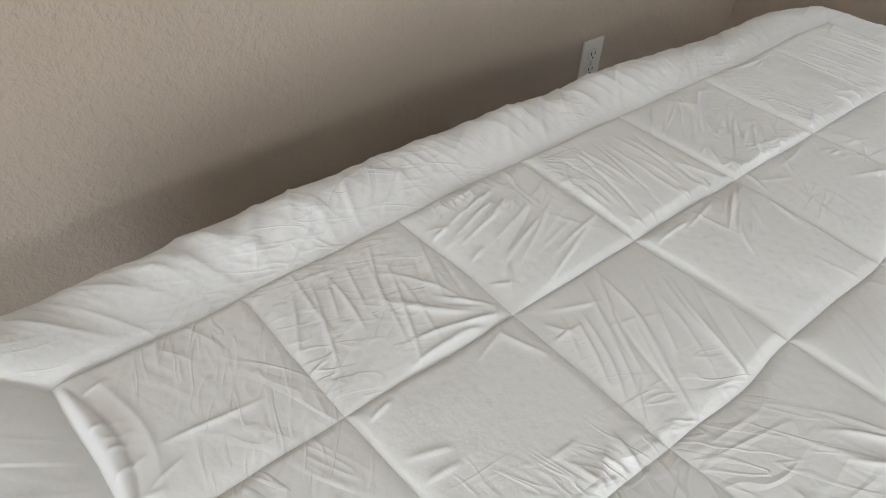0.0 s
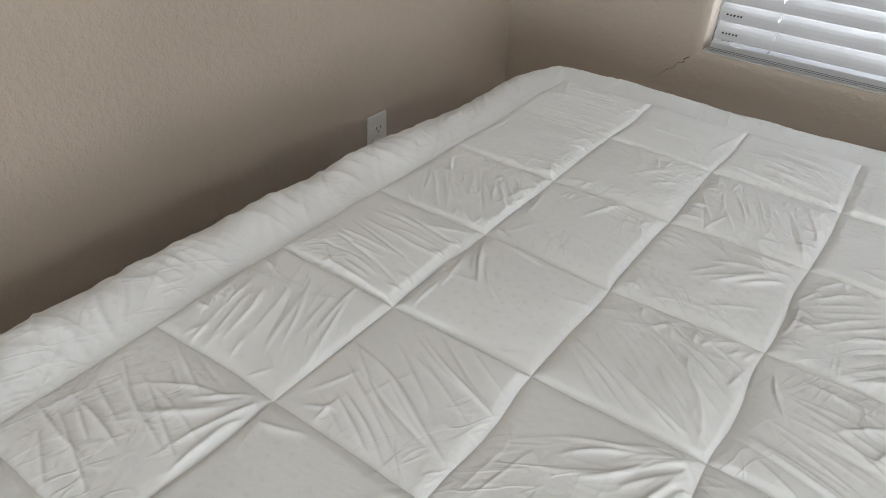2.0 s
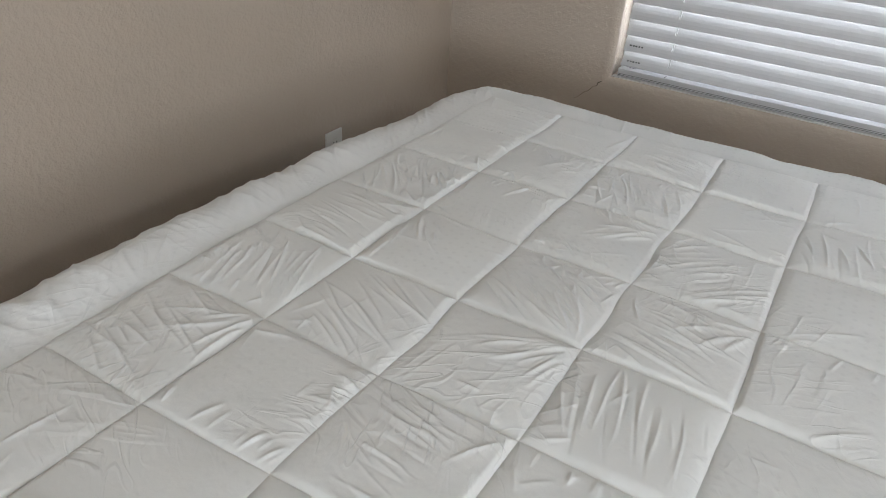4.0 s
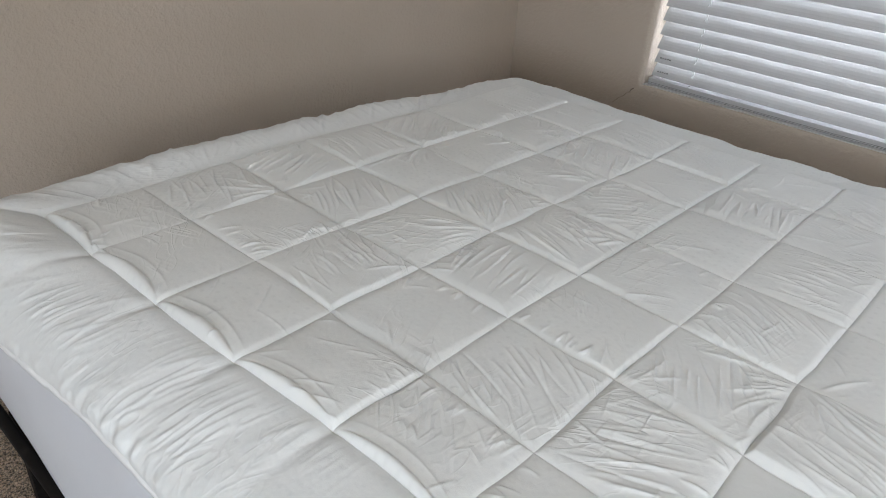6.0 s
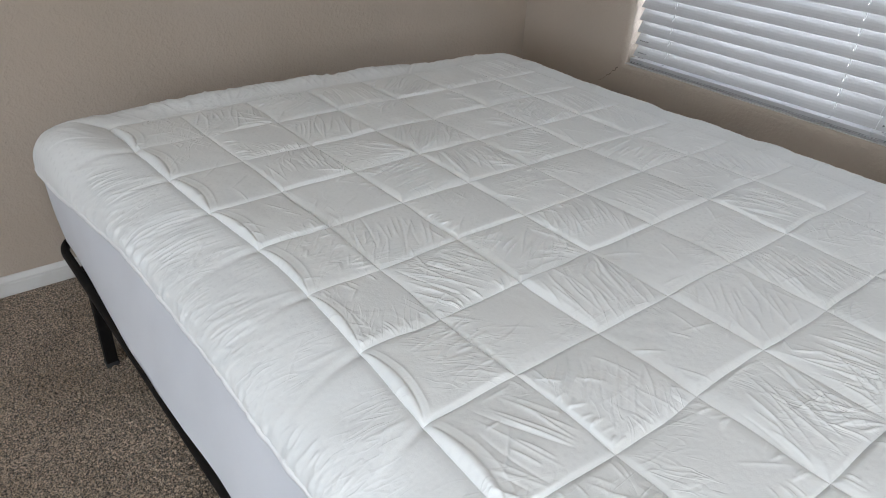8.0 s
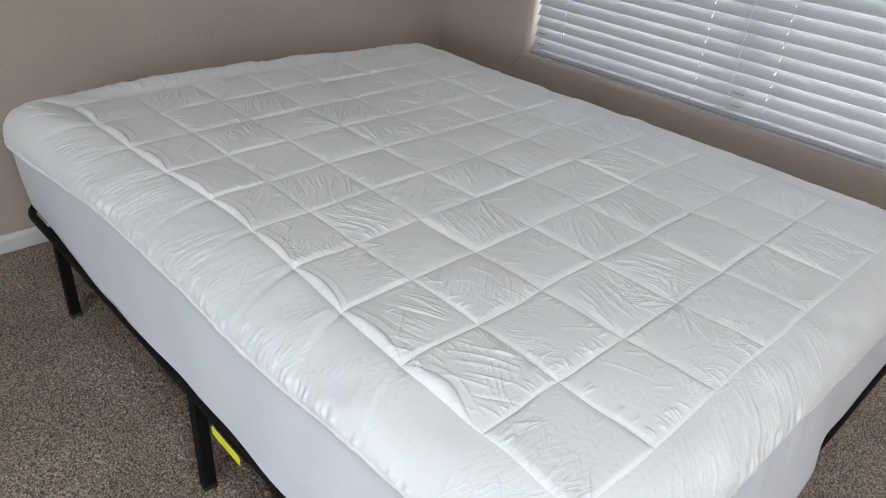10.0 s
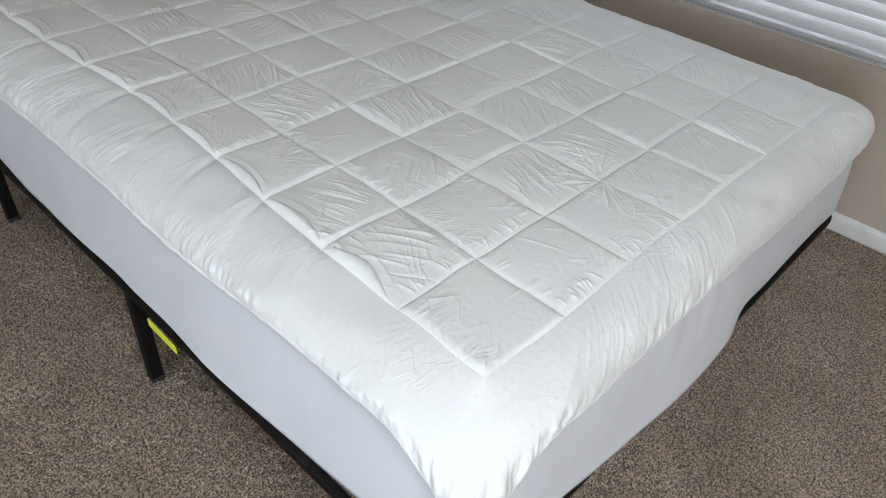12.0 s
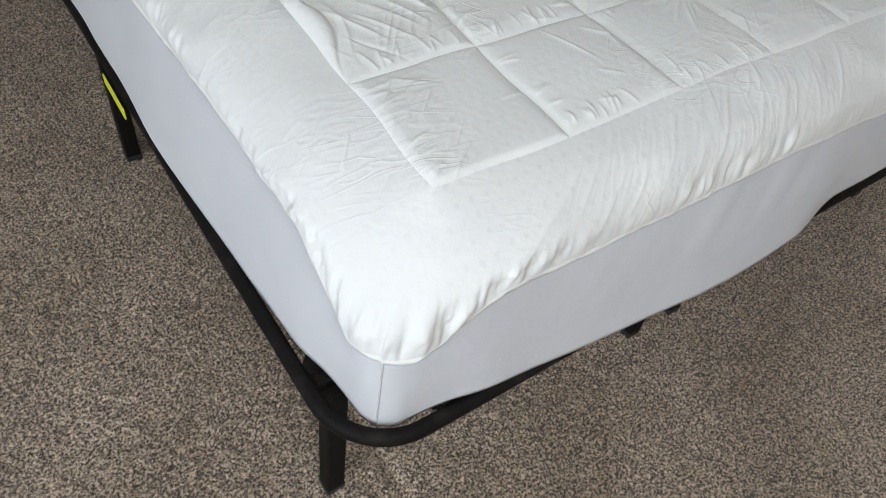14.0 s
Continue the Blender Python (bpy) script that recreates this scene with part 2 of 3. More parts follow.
def field(x, y, seed=0):
    """Smooth random field of 0 to 1, one unit to a lump."""
    x, y = np.asarray(x, float) + 17.3 * seed, np.asarray(y, float) + 31.7 * seed
    xi, yi = np.floor(x).astype(int), np.floor(y).astype(int)
    fx, fy = x - xi, y - yi
    fx, fy = fx ** 3 * (fx * (6 * fx - 15) + 10), fy ** 3 * (fy * (6 * fy - 15) + 10)
    g = lambda a, b: TABLE[a % 256, b % 256]
    return (g(xi, yi) * (1 - fx) + g(xi + 1, yi) * fx) * (1 - fy) + (g(xi, yi + 1) * (1 - fx) + g(xi + 1, yi + 1) * fx) * fy


def step(a, b, x):
    t = np.clip((x - a) / (b - a), 0, 1)
    return t * t * (3 - 2 * t)


# ---- the room ----
def structure(name, bm, mat, label, smooth=False, category="wall"):
    return tagged(part(name, bm, mat, None, label, smooth), category=category, kind="structure")


floor_x0, floor_x1, floor_y0, floor_y1 = WALL_W - 0.1, WALL_E + 0.1, WALL_S - 0.1, WALL_N + 0.1
structure("floor", boxed(floor_x0, floor_x1, floor_y0, floor_y1, -0.12, 0.0), M_CARPET, "flecked taupe cut-pile carpet over the whole floor", category="carpet")
structure("ceiling", boxed(floor_x0, floor_x1, floor_y0, floor_y1, CEIL, CEIL + 0.1), M_CEIL, "off-white textured drywall ceiling", category="ceiling")
structure("wall_north", boxed(WALL_W - WALL_T, WALL_E + WALL_T, WALL_N, WALL_N + WALL_T, -0.1, CEIL + 0.1), M_WALL, "beige orange-peel drywall behind the head of the bed")
structure("wall_south", boxed(WALL_W - WALL_T, WALL_E + WALL_T, WALL_S - WALL_T, WALL_S, -0.1, CEIL + 0.1), M_WALL, "plain beige orange-peel drywall beyond the bed's foot")


def wall_with_opening(name, x_in, side, y0, y1, oy0, oy1, oz0, oz1, label):
    """A wall along y with a window opening whose room-side edges are rounded over (bullnose)."""
    bm = bmesh.new()
    R, n = 0.022, 6
    x_out = x_in + side * WALL_T

    def loop(x, grow):
        a0, a1, b0, b1 = oy0 - grow, oy1 + grow, oz0 - grow, oz1 + grow
        return [bm.verts.new((x, y, z)) for y, z in ((a0, b0), (a1, b0), (a1, b1), (a0, b1))]

    rings = [[bm.verts.new((x_in, y, z)) for y, z in ((y0, -0.1), (y1, -0.1), (y1, CEIL + 0.05), (y0, CEIL + 0.05))]]
    for i in range(n + 1):
        a = radians(90 * i / n)
        rings.append(loop(x_in + side * R * (1 - math.cos(a)), R * (1 - math.sin(a))))
    rings.append(loop(x_out, 0))
    rings.append([bm.verts.new((x_out, y, z)) for y, z in ((y0, -0.1), (y1, -0.1), (y1, CEIL + 0.05), (y0, CEIL + 0.05))])
    for r0, r1 in zip(rings, rings[1:]):
        for k in range(4):
            bm.faces.new((r0[k], r0[(k + 1) % 4], r1[(k + 1) % 4], r1[k]))
    for k in range(4):
        bm.faces.new((rings[0][k], rings[0][(k + 1) % 4], rings[-1][(k + 1) % 4], rings[-1][k]))
    bmesh.ops.recalc_face_normals(bm, faces=bm.faces)
    ob = structure(name, bm, M_WALL, label)
    for p in ob.data.polygons:
        p.use_smooth = abs(p.normal.x) < 0.99 and p.area < 0.02
    return ob


wall_with_opening("wall_east", WALL_E, 1, WALL_S - 0.1, WALL_N + 0.002, WIN_Y0, WIN_Y1, WIN_Z0, WIN_Z1, "beige drywall with a bullnosed window recess beside the bed")
wall_with_opening("wall_west", WALL_W, -1, WALL_S - 0.1, WALL_N + 0.002, WW_Y0, WW_Y1, WW_Z0, WW_Z1, "beige drywall with a bright window across the room")

# skirting boards with a stepped top
BASE = [(0, 0.0), (0.013, 0.0), (0.013, 0.040), (0.011, 0.044), (0.011, 0.050), (0.007, 0.058), (0.004, 0.064), (0, 0.066)]
for name, bm in (
    ("baseboard_north", extrude_profile([(WALL_N - o, h) for o, h in BASE], WALL_W, WALL_E - 0.013, "x")),
    ("baseboard_south", extrude_profile([(WALL_S + o, h) for o, h in BASE], WALL_W, WALL_E - 0.013, "x")),
    ("baseboard_east", extrude_profile([(WALL_E - o, h) for o, h in BASE], WALL_S, WALL_N, "y")),
    ("baseboard_west", extrude_profile([(WALL_W + o, h) for o, h in BASE], WALL_S + 0.014, WALL_N - 0.014, "y")),
):
    structure(name, bm, M_TRIM, "off-white painted moulded baseboard along the wall", category="baseboard")

structure("ground", boxed(-400, 400, -400, 400, -0.6, -0.45), M_GROUND, "sandy bare ground outside the windows", category="ground")


def window_unit(name, x, y0, y1, z0, z1, label):
    w = tagged(new(name), label, "window", kind="structure")
    f = 0.045
    for nm, a in (("frame_rail", (y0, y1, z0, z0 + f)), ("frame_rail", (y0, y1, z1 - f, z1)), ("frame_stile", (y0, y0 + f, z0 + f, z1 - f)), ("frame_stile", (y1 - f, y1, z0 + f, z1 - f))):
        part(nm, boxed(x, x + 0.05, *a, bevel=0.004), M_VINYL, w)
    ym = (y0 + y1) / 2
    part("mullion", boxed(x + 0.002, x + 0.048, ym - 0.03, ym + 0.03, z0 + f, z1 - f, bevel=0.004), M_VINYL, w)
    for a, b in ((y0 + f, ym - 0.03), (ym + 0.03, y1 - f)):
        g = part("pane", boxed(x + 0.02, x + 0.026, a, b, z0 + f, z1 - f), M_GLASS, w)
        g.visible_shadow = False
    return w


window_unit("window_1", WALL_E + 0.095, WIN_Y0, WIN_Y1, WIN_Z0, WIN_Z1, "white vinyl sliding window behind closed blinds")
window_unit("window_2", WALL_W - 0.145, WW_Y0, WW_Y1, WW_Z0, WW_Z1, "white vinyl window without blinds")


# painted caulk line along the front of the recess
structure("sill_trim", boxed(WALL_E + 0.0075, WALL_E + 0.03, WIN_Y0 + 0.004, WIN_Y1 - 0.004, WIN_Z0 + 0.0004, WIN_Z0 + 0.0032), M_TRIM, "pale painted edge under the blind's rail", category="trim")


# ---- venetian blinds ----
def venetian_blind(y0, y1, label):
    b = tagged(new("venetian_blind"), label, "blind", "blinds in the window")
    xc, pitch, half, tilt = WALL_E + 0.045, 0.0460, 0.0268, radians(TILT_SLAT)
    rail_z = WIN_Z0 + 0.004
    part("bottom_rail", boxed(xc - 0.032, xc + 0.027, y0, y1, rail_z, rail_z + 0.024, bevel=0.003), M_SLAT_SHADED, b, "white bottom rail resting on the sill")
    part("head_rail", boxed(xc - 0.03, xc + 0.03, y0, y1, WIN_Z1 - 0.05, WIN_Z1 - 0.002, bevel=0.004), M_SLAT_SHADED, b)
    # one slat: a shallow arched strip, room-side edge down, with a cord slot near each end
    th, cuts = 0.0026, (-half, -half * 0.55, -0.005, 0.005, half * 0.55, half)

    def across(s, side):
        c = 0.0022 * (1 - (s / half) ** 2) + side * th / 2
        return s * math.cos(tilt) - c * math.sin(tilt), s * math.sin(tilt) + c * math.cos(tilt)

    stations = [y0 + 0.0003, y0 + 0.1375, y0 + 0.1425, y1 - 0.1425, y1 - 0.1375, y1 - 0.0003]
    bm = bmesh.new()
    v = {(i, k, side): bm.verts.new((across(s, side)[0], y, across(s, side)[1])) for i, y in enumerate(stations) for k, s in enumerate(cuts) for side in (-1, 1)}
    for i in range(5):
        for k in range(5):
            if i in (1, 3) and k == 2:
                for p, q in (((i, k), (i + 1, k)), ((i, k + 1), (i + 1, k + 1)), ((i, k), (i, k + 1)), ((i + 1, k), (i + 1, k + 1))):
                    bm.faces.new((v[(*p, -1)], v[(*q, -1)], v[(*q, 1)], v[(*p, 1)]))
                continue
            for side in (-1, 1):
                bm.faces.new((v[i, k, side], v[i + 1, k, side], v[i + 1, k + 1, side], v[i, k + 1, side]))
    for i in range(5):
        for k in (0, 5):
            bm.faces.new((v[i, k, -1], v[i + 1, k, -1], v[i + 1, k, 1], v[i, k, 1]))
    for k in range(5):
        for i in (0, 5):
            bm.faces.new((v[i, k, -1], v[i, k + 1, -1], v[i, k + 1, 1], v[i, k, 1]))
    bmesh.ops.recalc_face_normals(bm, faces=bm.faces)
    me = mesh_of("slat", bm, M_SLAT_SHADED)
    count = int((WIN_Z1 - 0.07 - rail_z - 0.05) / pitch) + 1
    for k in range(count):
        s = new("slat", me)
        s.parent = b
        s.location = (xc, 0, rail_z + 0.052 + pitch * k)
        s.rotation_euler = (0, radians(random.uniform(-1.2, 1.2)), 0)
    for y in (y0 + 0.14, y1 - 0.14):
        part("lift_cord", boxed(xc - 0.0016, xc + 0.0016, y - 0.0018, y + 0.0018, rail_z + 0.02, WIN_Z1 - 0.05, bevel=0.0006, segments=1), M_CORD, b)
        part("cord_plug", boxed(xc - 0.028, xc - 0.006, y - 0.001, y + 0.001, rail_z + 0.0236, rail_z + 0.0245), M_SLOT, b)
    # small printed marks at the ends of the lowest slats
    for k in range(2):
        for j in range(5):
            c = 0.0036
            mk = part("stamp_mark", boxed(-0.0022, 0.0022, -0.0026, 0.0026 - 0.001 * (j % 2), -0.0003, 0.0003), M_SLOT, b)
            mk.location = (xc - 0.011 * math.cos(tilt) - c * math.sin(tilt), y1 - 0.018 - 0.0085 * j, rail_z + 0.052 + pitch * k - 0.011 * math.sin(tilt) + c * math.cos(tilt))
            mk.rotation_euler = (0, -tilt, 0)
    # small stamped marks at the rail's end
    for k in range(4):
        part("stamp_mark", boxed(xc - 0.004, xc - 0.001 + 0.001 * (k % 2), y1 - 0.046 + 0.008 * k, y1 - 0.041 + 0.008 * k, rail_z + 0.0236, rail_z + 0.0243), M_SLOT, b)
    for h in (0.005, 0.009):
        part("rail_groove", boxed(xc - 0.0324, xc - 0.0316, y0 + 0.003, y1 - 0.003, rail_z + h, rail_z + h + 0.0011), M_SLOT, b)
    return b


venetian_blind(0.8932, WIN_Y1 - 0.018, "white faux-wood venetian blind tilted shut, its rail on the sill")
venetian_blind(WIN_Y0 + 0.012, 0.8929, "white faux-wood venetian blind tilted shut, its rail on the sill")


# ---- power outlet ----
def outlet(x, z):
    o = tagged(new("power_outlet"), "white plastic duplex power outlet on the beige wall", "outlet")
    o.location = (x, WALL_N, z)
    part("cover_plate", boxed(-0.035, 0.035, -0.006, 0.0, -0.057, 0.057, bevel=0.003), M_PLATE, o)
    for zc in (0.0195, -0.0195):
        bm = bmesh.new()
        bmesh.ops.create_cone(bm, cap_ends=True, segments=28, radius1=0.0172, radius2=0.0165, depth=0.003, matrix=Matrix.Translation((0, -0.0068, zc)) @ Matrix.Rotation(radians(90), 4, "X") @ Matrix.Diagonal((1, 0.84, 1, 1)))
        f = part("socket", bm, M_PLATE, o)
        for dx, hh in ((-0.0064, 0.0042), (0.0064, 0.0035)):
            part("slot", boxed(dx - 0.0011, dx + 0.0011, -0.0089, -0.0081, zc + 0.003 - hh, zc + 0.003 + hh), M_SLOT, f)
        bm = bmesh.new()
        bmesh.ops.create_cone(bm, cap_ends=True, segments=12, radius1=0.0024, radius2=0.0024, depth=0.0008, matrix=Matrix.Translation((0, -0.0085, zc - 0.0075)) @ Matrix.Rotation(radians(90), 4, "X"))
        part("ground_hole", bm, M_SLOT, f)
    bm = bmesh.new()
    bmesh.ops.create_cone(bm, cap_ends=True, segments=14, radius1=0.003, radius2=0.0026, depth=0.0014, matrix=Matrix.Translation((0, -0.0064, 0)) @ Matrix.Rotation(radians(90), 4, "X"))
    part("screw", bm, M_SCREW, o)
    return o


outlet(1.402, 0.388)


# ---- unseen ceiling lamp, added as fill ----
def fill_lamp(x, y):
    o = tagged(new("fill_lamp"), "unseen round flush ceiling lamp with an opal glass dish, added as fill light", "ceiling lamp")
    o.location = (x, y, CEIL)
    bm = bmesh.new()
    bmesh.ops.create_cone(bm, cap_ends=True, segments=40, radius1=0.31, radius2=0.32, depth=0.03, matrix=Matrix.Translation((0, 0, -0.015)))
    part("base_ring", bm, M_VINYL, o)
    bm = bmesh.new()
    bmesh.ops.create_uvsphere(bm, u_segments=36, v_segments=14, radius=0.30, matrix=Matrix.Translation((0, 0, -0.03)) @ Matrix.Diagonal((1, 1, 0.25, 1)))
    bmesh.ops.delete(bm, geom=[v for v in bm.verts if v.co.z > -0.025], context="VERTS")
    part("dish", bm, M_LAMP, o, "glowing opal glass dish of the added fill lamp", True)


fill_lamp(LAMP_X, LAMP_Y)


# ---- hairline crack below the window's corner ----
def crack(y, z, n=11):
    bm = bmesh.new()
    rng = random.Random(5)
    prev = None
    for i in range(n):
        f = i / (n - 1)
        c = (y + 0.085 * f + rng.uniform(-0.004, 0.004), z - 0.075 * f + rng.uniform(-0.004, 0.004))
        w = 0.0009 * (1 - 0.6 * f) * rng.uniform(0.5, 1.2)
        row = [bm.verts.new((WALL_E - 0.0006, c[0] + w, c[1] + w)), bm.verts.new((WALL_E - 0.0006, c[0] - w, c[1] - w))]
        if prev:
            bm.faces.new((prev[0], prev[1], row[1], row[0]))
        prev = row
    tagged(part("wall_crack", bm, M_CRACK, None, "fine dark crack in the drywall below the window's corner"), category="crack", kind="structure")


crack(WIN_Y1 + 0.02, WIN_Z0 - 0.02)


# ---- the bed frame: black steel platform ----
FX0, FX1, FY0, FY1, RAIL_Z = -0.022, 1.545, -0.006, 2.050, 0.331
SPLAY = 0.014  # the open side's rail stands out a little further at the bed's head


def round_rect(x0, x1, y0, y1, r, n=10):
    pts = []
    for cx, cy, a0 in ((x1 - r, y1 - r, 0), (x0 + r, y1 - r, 90), (x0 + r, y0 + r, 180), (x1 - r, y0 + r, 270)):
        pts += [(cx + r * math.cos(radians(a0 + 90 * i / n)), cy + r * math.sin(radians(a0 + 90 * i / n))) for i in range(n + 1)]
    return pts


def bed_frame():
    f = tagged(new("bed_frame"), "black powder-coated steel platform bed frame standing on carpet", "bed frame")
    tube = rounded_section(0.021, 0.025, 0.010)
    part("rim_rail", sweep([(x - SPLAY * y * (x < 0.5), y, RAIL_Z + 0.0035) for x, y in round_rect(FX0, FX1, FY0, FY1, 0.10)], tube, closed=True), M_IRON, f, "black tubular rim with rounded corners", True)
    bar = rounded_section(0.022, 0.028, 0.005, 2)
    for y in (0.12, 0.42, 0.72, 1.02, 1.32, 1.62, 1.90):
        part("cross_bar", sweep([(FX0 + 0.012, y, RAIL_Z - 0.006), (FX1 - 0.012, y, RAIL_Z - 0.006)], bar), M_IRON, f)
    for x in (0.67, 0.79):
        part("long_bar", sweep([(x, FY0 + 0.012, RAIL_Z - 0.03), (x, FY1 - 0.012, RAIL_Z - 0.03)], bar), M_IRON, f)
    for x, y, dx, dy in ((FX0, FY0, 1, 1), (FX1, FY0, -1, 1), (FX0, FY1, 1, -1), (FX1, FY1, -1, -1)):
        part("corner_brace", sweep([(x + dx * 0.012, y + dy * 0.16, RAIL_Z - 0.004), (x + dx * 0.16, y + dy * 0.012, RAIL_Z - 0.004)], rounded_section(0.03, 0.02, 0.004, 2)), M_IRON, f)
    # legs with plastic feet
    bm = bmesh.new()
    box(bm, -0.0155, 0.0155, -0.0155, 0.0155, 0.012, RAIL_Z - 0.005, bevel=0.004)
    leg = mesh_of("leg", bm, M_IRON)
    foot = mesh_of("foot_cap", boxed(-0.0168, 0.0168, -0.0168, 0.0168, 0.0, 0.020, bevel=0.004), M_CAP)
    for x, y in ((-0.018, 1.872), (-0.018, 0.992), (0.008, 0.105), (1.523, 1.872), (1.523, 0.992), (1.497, 0.105),
                 (0.67, 0.08), (0.79, 0.08), (0.67, 0.992), (0.79, 0.992), (0.67, 1.9), (0.79, 1.9)):
        o = new("leg", leg)
        o.parent, o.location = f, (x, y, 0)
        c = new("foot_cap", foot)
        c.parent = o
    # tie bars between opposite legs
    for y in (0.992, 1.872):
        part("tie_bar", sweep([(-0.002, y, 0.262), (1.507, y, 0.262)], rounded_section(0.022, 0.022, 0.004, 2)), M_IRON, f)
    return f


bed_frame()


# ---- the mattress ----
def mattress():
    bm = bmesh.new()
    box(bm, 0.03, 1.50, 0.03, 2.01, RAIL_Z + 0.0165, 0.585, bevel=0.05, segments=5)
    tagged(part("mattress", bm, M_MATTRESS, None, "cream queen mattress hidden under its white pad", True), category="mattress")


mattress()

# ---- the quilted mattress pad ----
CELL, NX, NY = 0.1836, 7, 10
GX, GY, TOP = 0.76 - 3.5 * CELL, 1.015 - 5 * CELL, 0.655


def ridge(a, b, seed):
    """Sharp creases along the first coordinate."""
    n = field(a, b, seed) * 0.65 + field(a * 1.9, b * 2.1, seed + 3) * 0.35
    return np.clip(1 - np.abs(2 * n - 1) * 2.6, 0, 1) ** 1.5


# creases of the slack cotton: middle x, y, heading, half length, height, width, bend
CREASES = []
dice = random.Random(11)


def crease(x, y, deg, half, high, wide, bend=0.0):
    CREASES.append((x, y, math.cos(radians(deg)), math.sin(radians(deg)), half, high, wide, bend))


def node(i, j):
    return GX + CELL * i, GY + CELL * j


def bundle(i, j, deg, count, spread=0.16):
    """Roughly parallel creases across one cell."""
    cx, cy = node(i + 0.5, j + 0.5)
    c, s = math.cos(radians(deg)), math.sin(radians(deg))
    for k in range(count):
        off = (k / max(count - 1, 1) - 0.5) * spread + dice.uniform(-0.006, 0.006)
        along = dice.uniform(-0.03, 0.03)
        crease(cx + c * along - s * off, cy + s * along + c * off, deg + dice.uniform(-8, 8), dice.uniform(0.025, 0.09),
               dice.uniform(0.0005, 0.0021) * dice.choice((1, 1, 1, -0.8)), dice.uniform(0.0017, 0.0030), dice.uniform(-1.2, 1.2))


def burst(i, j, count, reach):
    """Creases running out from a stitched crossing."""
    cx, cy = node(i, j)
    first = dice.uniform(0, 360)
    for k in range(count * 2 // 3):
        deg = first + 540 * k / count + dice.uniform(-32, 32)
        half = reach * dice.uniform(0.3, 0.55)
        far = half + dice.uniform(0.008, 0.02)
        crease(cx + math.cos(radians(deg)) * far, cy + math.sin(radians(deg)) * far, deg + dice.uniform(-6, 6), half * dice.uniform(0.6, 1.0), dice.uniform(0.0008, 0.0020), dice.uniform(0.0020, 0.0034), dice.uniform(-5, 5))


for i, j, deg, count in ((3, 7, 55, 9), (3, 6, 70, 8), (2, 8, 62, 8), (2, 9, 20, 6), (1, 9, 70, 5), (4, 9, 40, 7), (3, 9, 85, 9), (5, 7, 20, 6), (6, 7, 80, 5), (3, 4, 60, 9),
                         (4, 4, 100, 8), (2, 4, 35, 8), (2, 3, 75, 9), (1, 4, 110, 7), (1, 5, 65, 8), (5, 5, 15, 6), (5, 3, 120, 6), (4, 2, 70, 8), (3, 2, 45, 6), (2, 1, 80, 8),
                         (3, 1, 110, 9), (1, 2, 35, 6), (0, 2, 115, 5), (0, 1, 120, 4), (6, 1, 30, 6), (5, 0, 75, 5), (4, 6, 130, 7), (6, 4, 60, 6), (6, 9, 95, 5), (2, 6, 15, 6), (1, 7, 80, 6)):
    bundle(i, j, deg, count + 4)
    bundle(i, j, deg + dice.uniform(-11, 11), count, 0.12)
for i, j, count, reach in ((4, 7, 8, 0.11), (5, 7, 7, 0.1), (2, 1, 7, 0.09), (3, 2, 9, 0.12), (4, 9, 9, 0.1), (5, 9, 8, 0.1), (2, 9, 8, 0.1),
                           (5, 4, 8, 0.1), (2, 5, 8, 0.1), (1, 3, 6, 0.08), (6, 2, 8, 0.11), (4, 3, 7, 0.1), (2, 7, 7, 0.09), (6, 6, 7, 0.1), (5, 1, 7, 0.09)):
    burst(i, j, count, reach)
for k in range(260):
    crease(dice.uniform(GX, GX + NX * CELL), dice.uniform(GY, GY + NY * CELL), dice.uniform(0, 180), dice.uniform(0.015, 0.055), dice.uniform(0.0006, 0.0017), dice.uniform(0.0018, 0.0030), dice.uniform(-2.5, 2.5))
# fans of creases drawn towards the crossings where the cloth is slackest
def fan(i, j, deg, count):
    cx, cy = node(i, j)
    for k in range(count):
        d = deg + (k / (count - 1) - 0.5) * 52 + dice.uniform(-9, 9)
        half = dice.uniform(0.025, 0.06)
        far = half + dice.uniform(0.006, 0.045)
        crease(cx + math.cos(radians(d)) * far, cy + math.sin(radians(d)) * far, d + dice.uniform(-9, 9), half, dice.uniform(0.0012, 0.0028), dice.uniform(0.0018, 0.0032), dice.uniform(-4, 4))


for i, j, deg, count in ((3, 7, 135, 13), (3, 7, 45, 9), (3, 4, 135, 10), (3, 4, 240, 8), (3, 1, 135, 10), (3, 1, 45, 8), (3, 1, 225, 8), (4, 9, 200, 8), (5, 7, 120, 8), (2, 9, 150, 8), (4, 6, 140, 8)):
    fan(i, j, deg, count)
# puckers that run off the stitching
for i in range(NX + 1):
    for j in range(NY + 1):
        for across in (0, 1):
            if dice.random() < 0.55:
                continue
            side = dice.choice((-1, 1))
            x, y = node(i, j)
            for k in range(dice.randint(4, 10)):
                t, off = dice.uniform(0.01, CELL - 0.01), side * dice.uniform(0.012, 0.024)
                px, py, deg = (x + t, y + off, 90) if across else (x + off, y + t, 0)
                crease(px, py, deg + dice.uniform(-25, 25), dice.uniform(0.010, 0.024), dice.uniform(0.0007, 0.0017), dice.uniform(0.0018, 0.0030))
CREASES = np.array(CREASES)


